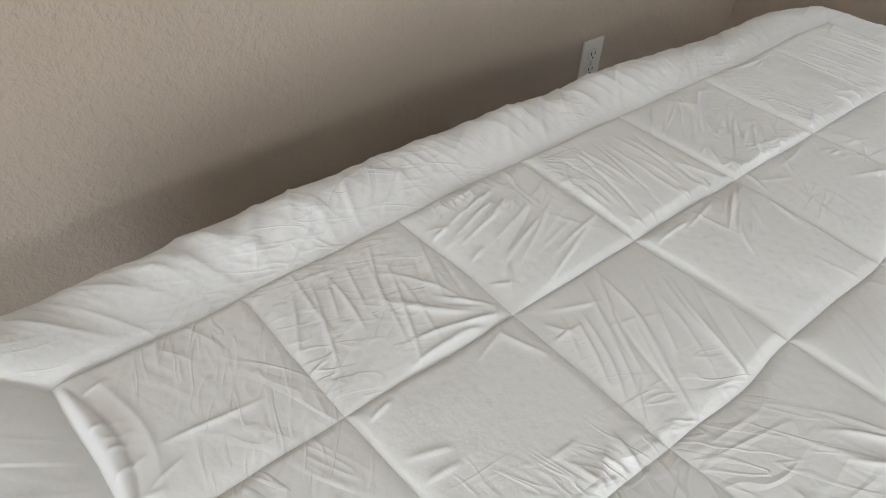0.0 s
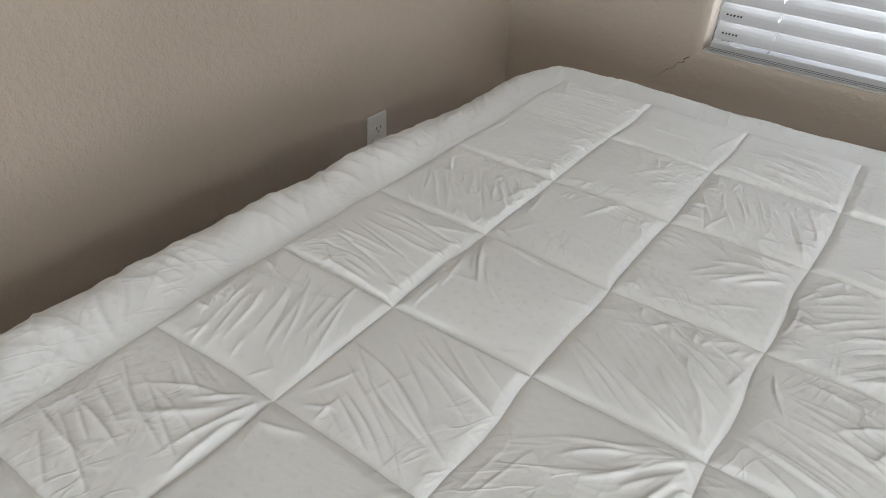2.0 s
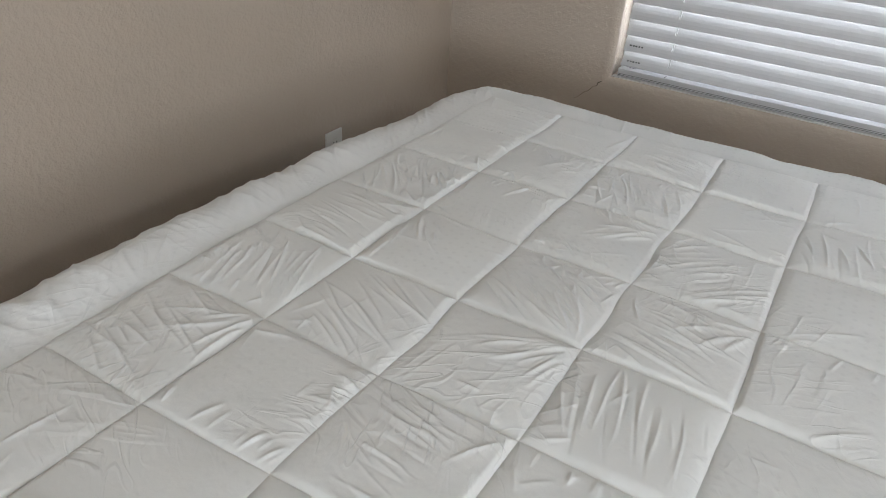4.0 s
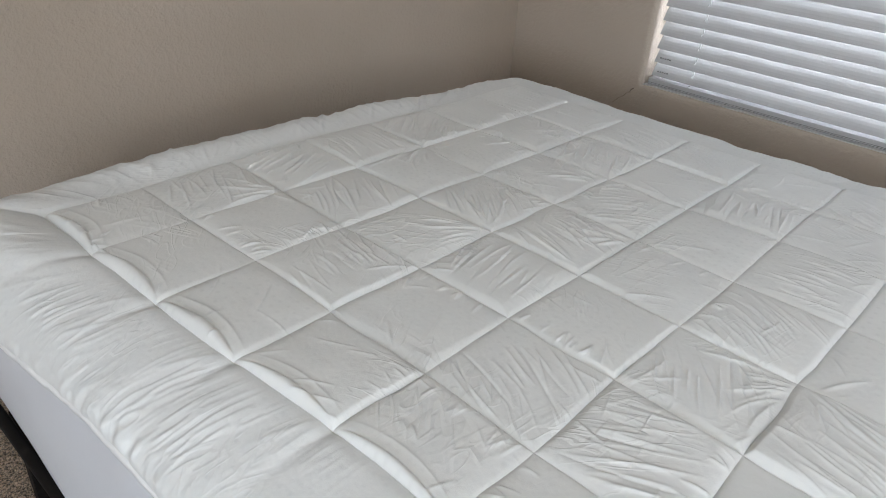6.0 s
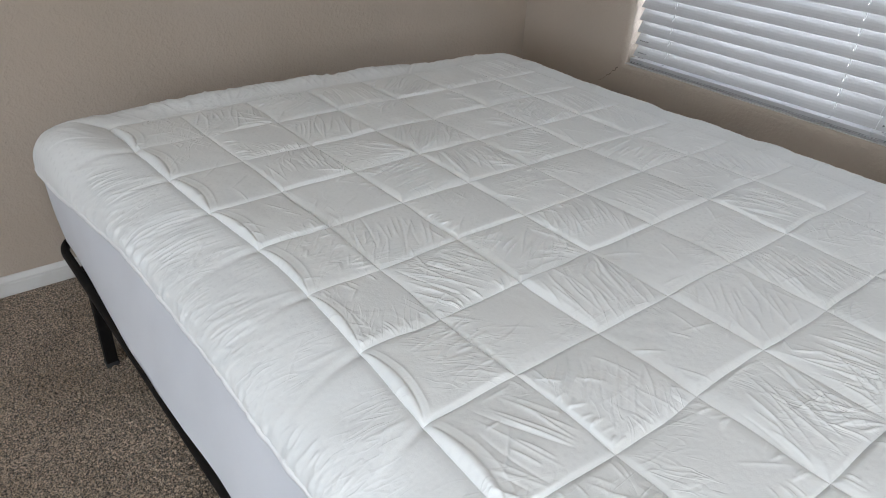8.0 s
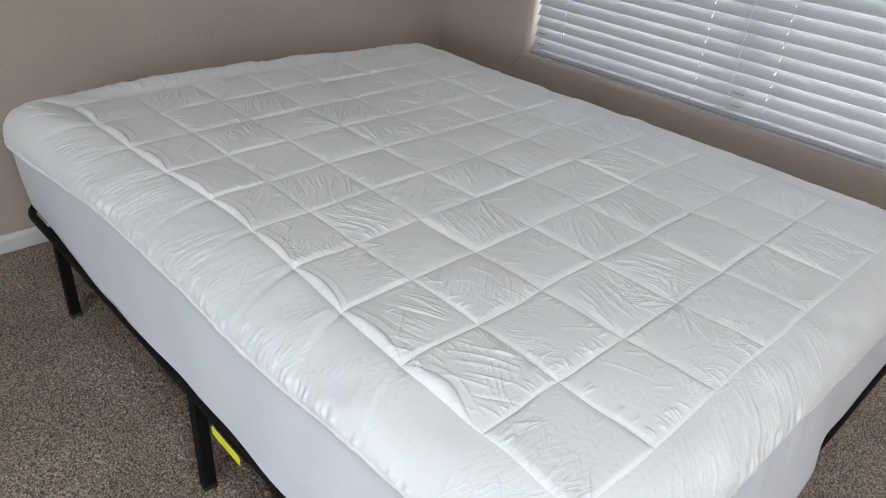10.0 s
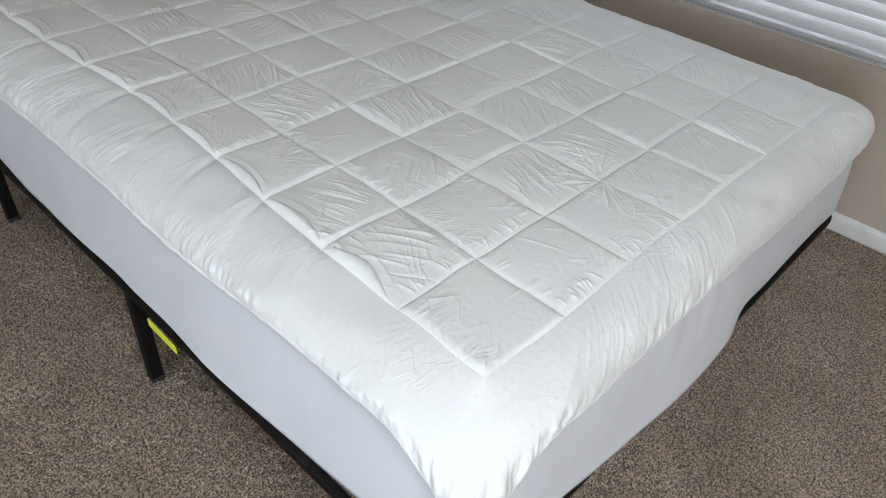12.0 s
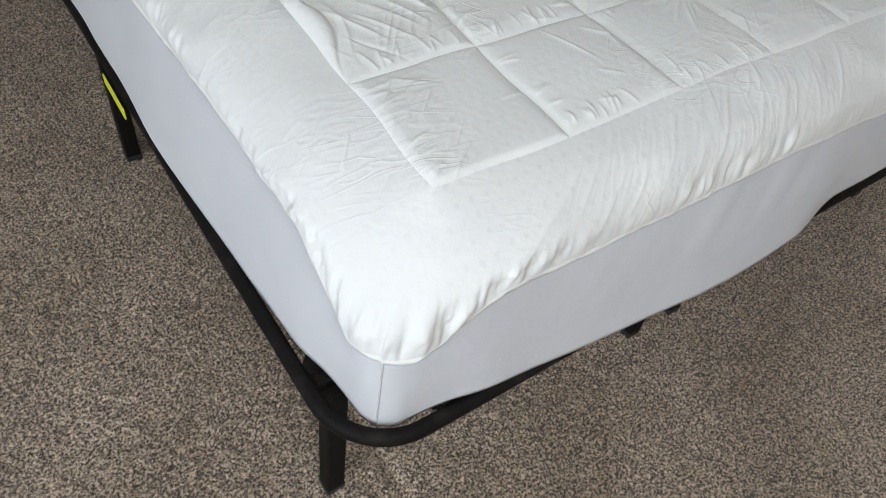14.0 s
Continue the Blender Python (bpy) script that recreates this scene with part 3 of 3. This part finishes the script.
def creased(x, y):
    z = np.zeros_like(x)
    reach = CREASES[:, 4] + 0.03
    hit = (CREASES[:, 0] > x.min() - reach) & (CREASES[:, 0] < x.max() + reach) & (CREASES[:, 1] > y.min() - reach) & (CREASES[:, 1] < y.max() + reach)
    for cx, cy, c, s, half, high, wide, bend in CREASES[hit]:
        a, d = (x - cx) * c + (y - cy) * s, -(x - cx) * s + (y - cy) * c
        d = d - bend * a * a + 0.0006 * np.sin(a / 0.019 + cx * 90)
        fade = np.clip(1 - (a / half) ** 2, 0, 1)
        z = z + 1.9 * high * fade ** 1.5 * np.exp(-np.where(d > 0, d / (1.1 * wide), -d / (0.6 * wide)))
    return 0.0050 * np.tanh(z / 0.0050)


def quilt(u, v):
    """The pad's top at (u, v), counted in quilt cells from the foot's seam corner."""
    a, b = np.abs(u - np.round(u)), np.abs(v - np.round(v))
    near = np.minimum(a, b) * CELL
    x = GX + CELL * u + 0.008 * (field(u * 0.9, v * 0.9, 1) - 0.5) + 0.006 * (field(u * 2.3, v * 2.3, 2) - 0.5)
    y = GY + CELL * v + 0.008 * (field(u * 0.9, v * 0.9, 3) - 0.5) + 0.006 * (field(u * 2.3, v * 2.3, 4) - 0.5)
    # the slack pushes the first seam inwards along the bed's side
    x = x + 0.044 * np.exp(-((v - 5.2) / 2.4) ** 2) * np.clip(1 - u / 1.6, 0, 1) ** 2
    # and the far rows lie a little stretched towards the window
    x = x + 0.022 * step(3.2, 5.4, u) - 0.014 * step(7.5, 9.5, v) * np.exp(-((u - 1) / 0.8) ** 2)
    y = y + 0.008 * np.exp(-((v - 2.6) / 1.8) ** 2)
    i, j = np.clip(np.floor(u), 0, NX - 1).astype(int), np.clip(np.floor(v), 0, NY - 1).astype(int)
    pick = lambda k: TABLE[(i * 13 + j * 29 + 7 * k) % 256, (11 * k + i * 3 + j * 5) % 256]
    fa, fb = np.clip(u - i, 0, 1), np.clip(v - j, 0, 1)
    # the filling stands off each seam by its own margin, so that some flanks are steep and some are wide
    ragged = 1 + 0.35 * (field(x / 0.045, y / 0.045, 9) - 0.5)
    margin = lambda k, run: (0.006 + 0.026 * pick(k) ** 1.8 * (0.25 + pick(k + 10) * run + pick(k + 20) * (1 - run))) * ragged
    ramp = np.minimum(np.minimum(fa * CELL / margin(1, fb), (1 - fa) * CELL / margin(2, fb)), np.minimum(fb * CELL / margin(3, fa), (1 - fb) * CELL / margin(4, fa)))
    ramp = np.clip(ramp, 0, 1)
    lift = 0.75 * ramp + 0.25 * step(0, 1, ramp)
    lean = 0.009 * (pick(5) - 0.5) * (fa - 0.5) + 0.009 * (pick(6) - 0.5) * (fb - 0.5)
    dome = 16 * fa * (1 - fa) * fb * (1 - fb)
    z = TOP + 0.0024 * (1 - np.exp(-near / 0.004)) + lift * (0.0012 + 0.0014 * pick(7) ** 2 + 0.8 * lean) + (0.0015 + 0.0045 * pick(8)) * dome ** 0.6
    z = z + 0.012 * (field(u / 2.3, v / 2.3, 6) - 0.5)
    # the foam's dimples show through where the cloth lies close
    cx, cy = (x + 0.003 * field(x / 0.05, y / 0.05, 20)) / 0.017, y / 0.017
    hole = ((cx + 0.5 * (np.floor(cy) % 2)) % 1 - 0.5) ** 2 + (cy % 1 - 0.5) ** 2
    z = z - 0.00016 * np.exp(-hole / 0.045) * step(0.45, 0.7, field(x / 0.22, y / 0.22, 22)) * step(0.0, 0.02, near)
    z = z + 0.0014 * (field(x / 0.03, y / 0.03, 7) - 0.5) * step(0.0, 0.02, near) * step(0.35, 0.65, field(x / 0.2, y / 0.2, 8))
    # lens-shaped pleats lie along the first seam, pinched at each crossing, with a slack fold beside them
    phase = v % 1
    lens = np.sin(math.pi * phase) ** 0.8 * (0.7 + 0.6 * field(np.floor(v) * 1.7, 0 * v, 34)) * step(0.9, 1.6, v)
    brim = 0.012 + 0.125 * lens
    t = np.clip(u / brim, 0, 1)
    z = z + (0.0056 * np.sin(math.pi * t) ** 0.7 - 0.0014 * np.exp(-((u - brim) * CELL / 0.0035) ** 2)) * lens * (u < 1)
    fold = (u - brim - 0.07 - 0.05 * field(v * 1.3, 0 * v, 36)) * CELL
    z = z + 0.0018 * lens * np.where(fold < 0, np.exp(fold / 0.009), np.exp(-fold / 0.004)) * (u < 1)
    z = z - (0.004 * np.exp(-u * CELL / 0.006) + 0.0022 * np.exp(-(b * CELL / 0.010) ** 2 - u * CELL / 0.02)) * step(0.9, 1.6, v)
    z = z + creased(x, y) * (0.35 + 0.65 * step(0.0, 0.010, near))
    return np.stack([x, y, z], axis=-1)


pad = tagged(new("mattress_pad"), "white quilted cotton mattress pad stretched over the mattress", "mattress pad")
SUB = 108
lin = np.linspace(0, 1, SUB + 1)
for i in range(NX):
    for j in range(NY):
        uu, vv = np.meshgrid(i + lin, j + lin)
        uu, vv = np.clip(uu, i + 1e-6, i + 1 - 1e-6), np.clip(vv, j + 1e-6, j + 1 - 1e-6)
        grid_mesh("quilt_panel", quilt(uu, vv), M_PAD_LIT, pad)


def perimeter(per):
    """(u, v) round the quilt's outer seam, per steps to a cell, from the foot's corner."""
    s = lambda n: np.arange(n * per) / per
    zx, zy = np.zeros(NX * per), np.zeros(NY * per)
    return np.concatenate([s(NX), NX + zy, NX - s(NX), zy]), np.concatenate([zx, s(NY), NY + zx, NY - s(NY)])


def outline(per, grow, r):
    """Points round the bed's edge, step for step with perimeter()."""
    x0, x1, y0, y1 = -grow, 1.52 + grow, -grow, 2.03 + grow
    path = []
    far = r + 0.07  # rounder by the window
    for cx, cy, a0, q in ((x0 + r, y0 + r, 225, r), (x1 - r, y0 + r, 270, r), (x1 - far, y1 - far, 0, far), (x0 + r, y1 - r, 90, r), (x0 + r, y0 + r, 180, r)):
        span = 45 if a0 in (225, 180) else 90
        path += [(cx + q * math.cos(radians(a0 + span * i / 12)), cy + q * math.sin(radians(a0 + span * i / 12))) for i in range(13)]
    path = np.array(path)
    d = np.concatenate([[0], np.cumsum(np.hypot(*np.diff(path, axis=0).T))])
    at = []
    # corner to corner, so that the sides stay in step with the cells
    marks = [0, (d[18]), (d[31]), (d[44]), d[-1]]
    for (a, b), n in zip(zip(marks, marks[1:]), (NX, NY, NX, NY)):
        at.append(a + (b - a) * np.arange(n * per) / (n * per))
    at = np.concatenate(at)
    return np.stack([np.interp(at, d, path[:, 0]), np.interp(at, d, path[:, 1])], axis=-1), at


PER = 108
pu, pv = perimeter(PER)
inner = quilt(np.clip(pu, 1e-6, NX - 1e-6), np.clip(pv, 1e-6, NY - 1e-6))
edge, arc = outline(PER, 0.004, 0.07)
edge[:, 0] += (0.024 + 0.018 * step(1.7, 0.9, edge[:, 1])) * step(1.3, 1.5, edge[:, 0])
# the pad hangs out further round the open corner at the bed's head
edge[:, 0] -= 0.058 * np.exp(-((edge[:, 1] - 2.05) / 0.36) ** 2) * (edge[:, 0] < 0.3) * np.clip(1 - edge[:, 0] / 0.3, 0, 1)
edge[:, 1] += (0.022 + 0.032 * np.clip(1 - edge[:, 0] / 1.3, 0, 1)) * step(1.8, 2.0, edge[:, 1])
away = edge - inner[:, :2]
width = np.hypot(away[:, 0], away[:, 1])
out = np.roll(edge, -3, axis=0) - np.roll(edge, 3, axis=0)
out = np.stack([out[:, 1], -out[:, 0]], axis=-1) / np.maximum(np.hypot(out[:, 0], out[:, 1]), 1e-9)[:, None]
corner = np.minimum(np.minimum(np.hypot(edge[:, 0], edge[:, 1]), np.hypot(edge[:, 0] - 1.52, edge[:, 1])),
                    np.minimum(np.hypot(edge[:, 0], edge[:, 1] - 2.03), np.hypot(edge[:, 0] - 1.52, edge[:, 1] - 2.03)))
hem_z = 0.556 + 0.016 * (field(arc / 0.35, 0 * arc, 70) - 0.5) + 0.003 * (field(arc / 0.06, 0 * arc, 71) - 0.5)
# drawn up beside the foot's open corner, low at its tip
hem_z = hem_z + 0.034 * step(0.05, 0.20, corner) * step(0.9, 0.3, edge[:, 1]) * np.clip(1 - edge[:, 0] / 1.0, -0.6, 1) - 0.034 * step(0.15, 0.03, corner) * (edge[:, 0] + edge[:, 1] < 0.5)
# a full, sloping edge: side folds across it, and tight gathers towards the hem
full = np.maximum(step(1.3, 1.5, edge[:, 0]), step(1.75, 2.0, edge[:, 1]))  # plumper at the wall sides
head = step(1.7, 2.0, edge[:, 1])
open_side = step(0.25, 0.05, edge[:, 0])  # slopes off from the very seam
slope = (0.16 + 0.16 * open_side) * (1 - full)
plump = 2.3 + 1.0 * full
# slanting folds over the head's edge: place along it, slant, half width, height, middle
head_arc = arc[(NX + NY) * PER], arc[(2 * NX + NY) * PER]
FOLDS = [(dice.uniform(min(head_arc), max(head_arc)), dice.uniform(0.03, 0.11), dice.uniform(0.004, 0.009), dice.uniform(0.001, 0.0036), dice.uniform(0.15, 0.45)) for k in range(80)]
rows = []
for f in np.linspace(0, 1, 44):
    turn = math.pi / 2 * f
    g = math.sin(turn) ** 0.85 * np.ones_like(arc)
    drop = slope * g + (1 - slope) * (1 - np.maximum(1 - g ** plump, 0) ** (1 / plump))
    puff = 0.0042 * step(0, 0.3, f) * (1 - f) * full + (0.002 * (full > 0.9) + 0.027 * step(1.7, 2.0, edge[:, 1]) * np.clip(1.3 - edge[:, 0], 0, 1) * (1 - 0.55 * step(0.40, 0.08, corner))) * math.sin(math.pi * min(f / 0.8, 1)) ** 1.1
    z = inner[:, 2] * (1 - drop) + hem_z * drop + puff + 0.006 * open_side * (1 - np.exp(-g * width / 0.008)) * (1 - f) ** 1.5 * step(0.25, 0.45, edge[:, 1])
    xy = inner[:, :2] + away * g[:, None]
    folds = ridge(f * 1.3 + arc * 0.9, arc / 0.046 + 2.2 * field(arc / 0.19, 0 * arc, 88) + f * (1.6 + 2.2 * head), 80) * np.maximum(step(0.45, 0.75, field(arc / 0.25, f * 1.5, 84)), 0.8 * head)
    fine = ridge(f * 3.1 + arc * 3, arc / 0.014 + f * 2, 82) * step(0.4, 0.7, field(arc / 0.16, f * 2.5, 83))
    lumps = field(arc / 0.07, f * 3, 85) - 0.5
    gather = (field(arc / 0.0125 + f * 1.5, f * 1.8, 86) - 0.5) * np.maximum(step(0.3, 0.6, field(arc / 0.17, f * 0, 87)), np.maximum(step(0.38, 0.12, corner), 0.3 * (edge[:, 1] < 0.05)) * (edge[:, 1] < 0.5)) * (1 - 0.8 * head)
    push = ((0.0016 + 0.0036 * head * step(0.06, 0.25, corner) + 0.0035 * step(0.6, 1.3, edge[:, 0]) * (edge[:, 1] < 0.2)) * folds + (0.0020 * (1 - head) * step(0.25, 0.1, edge[:, 0]) * step(0.35, 0.9, edge[:, 1]) + 0.0006) * fine + 0.009 * lumps) * ((1 - head) * math.sin(math.pi * min(f * 1.08, 1)) + head * math.sin(math.pi * min(f * 1.5, 1))) + 0.022 * head * (field(arc / 0.26, 0 * arc, 89) - 0.5) * math.sin(math.pi * f) + (0.0055 + 0.0025 * (edge[:, 1] < 0.4)) * gather * math.exp(-((f - 0.90) / 0.10) ** 2)
    # the side seam's crossings pinch the border too, with a tuck running off each
    off = (pv - np.round(pv)) * CELL
    pinch = 0.0022 * np.exp(-(off / 0.009) ** 2) * math.exp(-((f - 0.06) / 0.08) ** 2) - 0.0022 * np.exp(-np.abs(off - 0.022 - 0.10 * f) / 0.005) * math.exp(-(f - 0.14) ** 2 / 0.012)
    push = push - pinch * open_side * step(0.35, 0.6, edge[:, 1]) * (1 - head)
    for a0, slant, wide, high, centre in FOLDS:
        d = arc - a0 - slant * (f - 0.4) - 0.006 * math.sin(9 * f + 40 * a0)
        push = push + head * high * math.exp(-((f - centre) / 0.24) ** 2) * math.sin(math.pi * f) * np.exp(-np.abs(d) / np.where(d > 0, 1.4 * wide, 0.6 * wide))
    lift = math.cos(turn)
    xy = xy + out * (push * (1 - lift) ** 0.7)[:, None]
    z = z + push * lift
    rows.append(np.concatenate([xy, z[:, None]], axis=1))
border = np.array(rows)
# the open corner at the foot rounds off below the seam
bend = (step(0.30, 0.10, corner) * (edge[:, 0] < 0.5) * (edge[:, 1] < 0.5))[:, None]
for r in range(1, 43):
    n = int(48 * math.sin(math.pi * min(r / 37, 1)) ** 0.7)
    if n:
        wrap = np.concatenate([border[r][-n:], border[r], border[r][:n]])
        total = np.concatenate([np.zeros((1, 3)), np.cumsum(wrap, axis=0)])
        border[r] = border[r] * (1 - bend) + bend * (total[2 * n + 1:] - total[:-2 * n - 1]) / (2 * n + 1)
# puckers round the open corner and in clusters along the hem
for r in range(22, 43):
    f = r / 43
    pucker = (field(arc / 0.019 + 0.8 * f, 0.7 * f + 0 * arc, 101) - 0.5) + 0.6 * (field(arc / 0.009, 1.2 * f + 0 * arc, 102) - 0.5)
    where = np.maximum(step(0.34, 0.10, corner) * (edge[:, 0] + edge[:, 1] < 0.7), 0.7 * step(0.5, 0.8, field(arc / 0.14, 0 * arc, 103)) * (edge[:, 1] < 1.8))
    push = 0.012 * pucker * where * math.exp(-((f - 0.85) / 0.12) ** 2)
    border[r, :, :2] += out * push[:, None]
    border[r, :, 2] += 0.5 * push
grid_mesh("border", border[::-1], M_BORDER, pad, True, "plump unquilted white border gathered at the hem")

# hem tape
last = np.concatenate([inner[:, :2] + away, hem_z[:, None]], axis=1)
tape = []
side = step(0.4, 0.9, edge[:, 1]) * step(0.3, 0.1, edge[:, 0])
for k, (o, dz) in enumerate(((-0.006, 0.003), (-0.001, 0.000), (0.0015, -0.004), (0.0018, -0.009), (0.0008, -0.014), (-0.006, -0.0155))):
    ruffle = (0.003 * (field(arc / 0.016, 0 * arc + 0.4 * k, 75) - 0.5) + 0.004 * (field(arc / 0.05, 0 * arc, 76) - 0.5)) * (k > 0)
    tape.append(np.concatenate([last[:, :2] + out * (o + ruffle - 0.0035 * (1 - side))[:, None], (last[:, 2] + dz + ruffle)[:, None]], axis=1))
grid_mesh("hem", np.array(tape)[::-1], M_HEM, pad, True, "flat white hem tape")

# stretch-knit skirt, hanging over the rim at mid-side and drawn up at the corners
mid = step(0.05, 0.75, corner) * (0.75 + 0.5 * field(arc / 0.3, 0 * arc, 96))
near_side, near_foot = step(0.34, 0.06, edge[:, 0]), step(0.34, 0.06, edge[:, 1])
along_foot = step(0.12, 0.4, edge[:, 0]) * near_foot
mid = mid * (1 - 0.85 * step(0.80, 0.96, edge[:, 0]) * near_foot)
inset = 0.012 + 0.009 * (1 - side) * step(0.9, 0.3, edge[:, 1])
foot_line, _ = outline(PER, 0.006, 0.045)
foot_line[:, 0] -= 0.014 * foot_line[:, 1] * step(0.4, 0.1, foot_line[:, 0])
foot_line += 0.022 * step(0.20, 0.03, corner)[:, None] * (edge[:, 0] + edge[:, 1] < 0.6)[:, None]
sag = 0.024 * np.exp(-((edge[:, 1] - 0.78) / 0.22) ** 2) * near_side + 0.006 * np.exp(-((edge[:, 0] - 0.62) / 0.2) ** 2) * near_foot
rows = []
for f in np.linspace(0, 1, 26):
    low_z = 0.350 - (0.026 - 0.016 * near_side - 0.012 * along_foot) * mid - sag + 0.02 * (field(arc / 0.28, 0 * arc, 90) - 0.5) * mid + 0.004 * (field(arc / 0.11, 0 * arc, 91) - 0.5)
    low_z = low_z - 0.022 * step(0.14, 0.03, corner) * (edge[:, 0] + edge[:, 1] < 0.6)
    z = (last[:, 2] - 0.008) * (1 - f) + low_z * f
    drape = 0.0036 * (field(arc / 0.05 + f * 2.4, f * 1.3 + arc * 0.6, 92) - 0.5) * step(0.4, 0.75, field(arc / 0.4, f, 94)) * math.sin(math.pi * min(1, f * 1.2)) + 0.005 * (field(arc / 0.14, f * 1.5, 95) - 0.5) * f
    hang = (last[:, :2] - out * inset[:, None]) * (1 - f) + (foot_line + out * (0.036 * mid * (1 - 0.4 * near_side * (1 - along_foot) - 0.45 * along_foot) + 0.012 * np.exp(-((edge[:, 0] - 0.62) / 0.2) ** 2) * near_foot)[:, None]) * f
    rows.append(np.concatenate([hang + out * (drape + 0.005 * math.sin(math.pi * f))[:, None], z[:, None]], axis=1))
tuck = rows[-1].copy()
tuck[:, :2] -= out * 0.03
tuck[:, 2] += 0.012
rows.append(tuck)
grid_mesh("skirt", np.array(rows)[::-1], M_SKIRT, pad, True, "pale blue-white stretch-knit side skirt")

# stitched corner seams of the skirt
skirt_rows = np.array(rows)
for at in (0, NX * PER, (NX + NY) * PER, (2 * NX + NY) * PER):
    line = skirt_rows[:26, at]
    bm = sweep([tuple(p + np.append(out[at] * 0.0006, 0)) for p in line], [(0.0012, 0.0), (0.0, 0.0012), (-0.0012, 0.0), (0.0, -0.0012)], up=Vector((out[at][0], out[at][1], 0)))
    part("corner_seam", bm, M_SKIRT, pad, smooth=True)

# ---- yellow label hanging below the mattress's edge ----
bm = bmesh.new()
box(bm, -0.0012, 0.0012, -0.055, 0.055, -0.020, 0.0)
tag = tagged(part("warning_label", bm, M_TAG, None, "bright yellow fabric label hanging under the mattress edge"), category="label")
tag.location = (-0.052, 0.790, 0.339)

# ---- carpet pile, tufted where the camera passes ----
def carpet_pile(name, x0, x1, y0, y1, pitch=0.0037):
    nx, ny = int((x1 - x0) / pitch), int((y1 - y0) / pitch)
    rng = np.random.RandomState(21)
    x, y = np.meshgrid(np.linspace(x0, x1, nx), np.linspace(y0, y1, ny))
    tuft = rng.rand(ny, nx)
    z = 0.0005 + 0.0065 * tuft ** 1.3 + 0.003 * field(x / 0.02, y / 0.02, 120) + 0.003 * field(x / 0.16, y / 0.16, 121)
    rim = np.minimum(np.minimum(x - x0, x1 - x), np.minimum(y - y0, y1 - y))
    z = z * step(0, 0.02, rim) - 0.001 * (rim < 1e-6)
    x, y = x + (rng.rand(ny, nx) - 0.5) * pitch * 0.8, y + (rng.rand(ny, nx) - 0.5) * pitch * 0.8
    ob = grid_mesh(name, np.stack([x, y, z], axis=-1), M_CARPET)
    tagged(ob, "flecked taupe carpet pile, trodden and uneven", "carpet", kind="stuff")


carpet_pile("carpet_pile", -1.35, 0.10, -0.95, WALL_N - 0.012)
carpet_pile("carpet_pile", 0.10, WALL_E - 0.012, -0.95, 0.25)
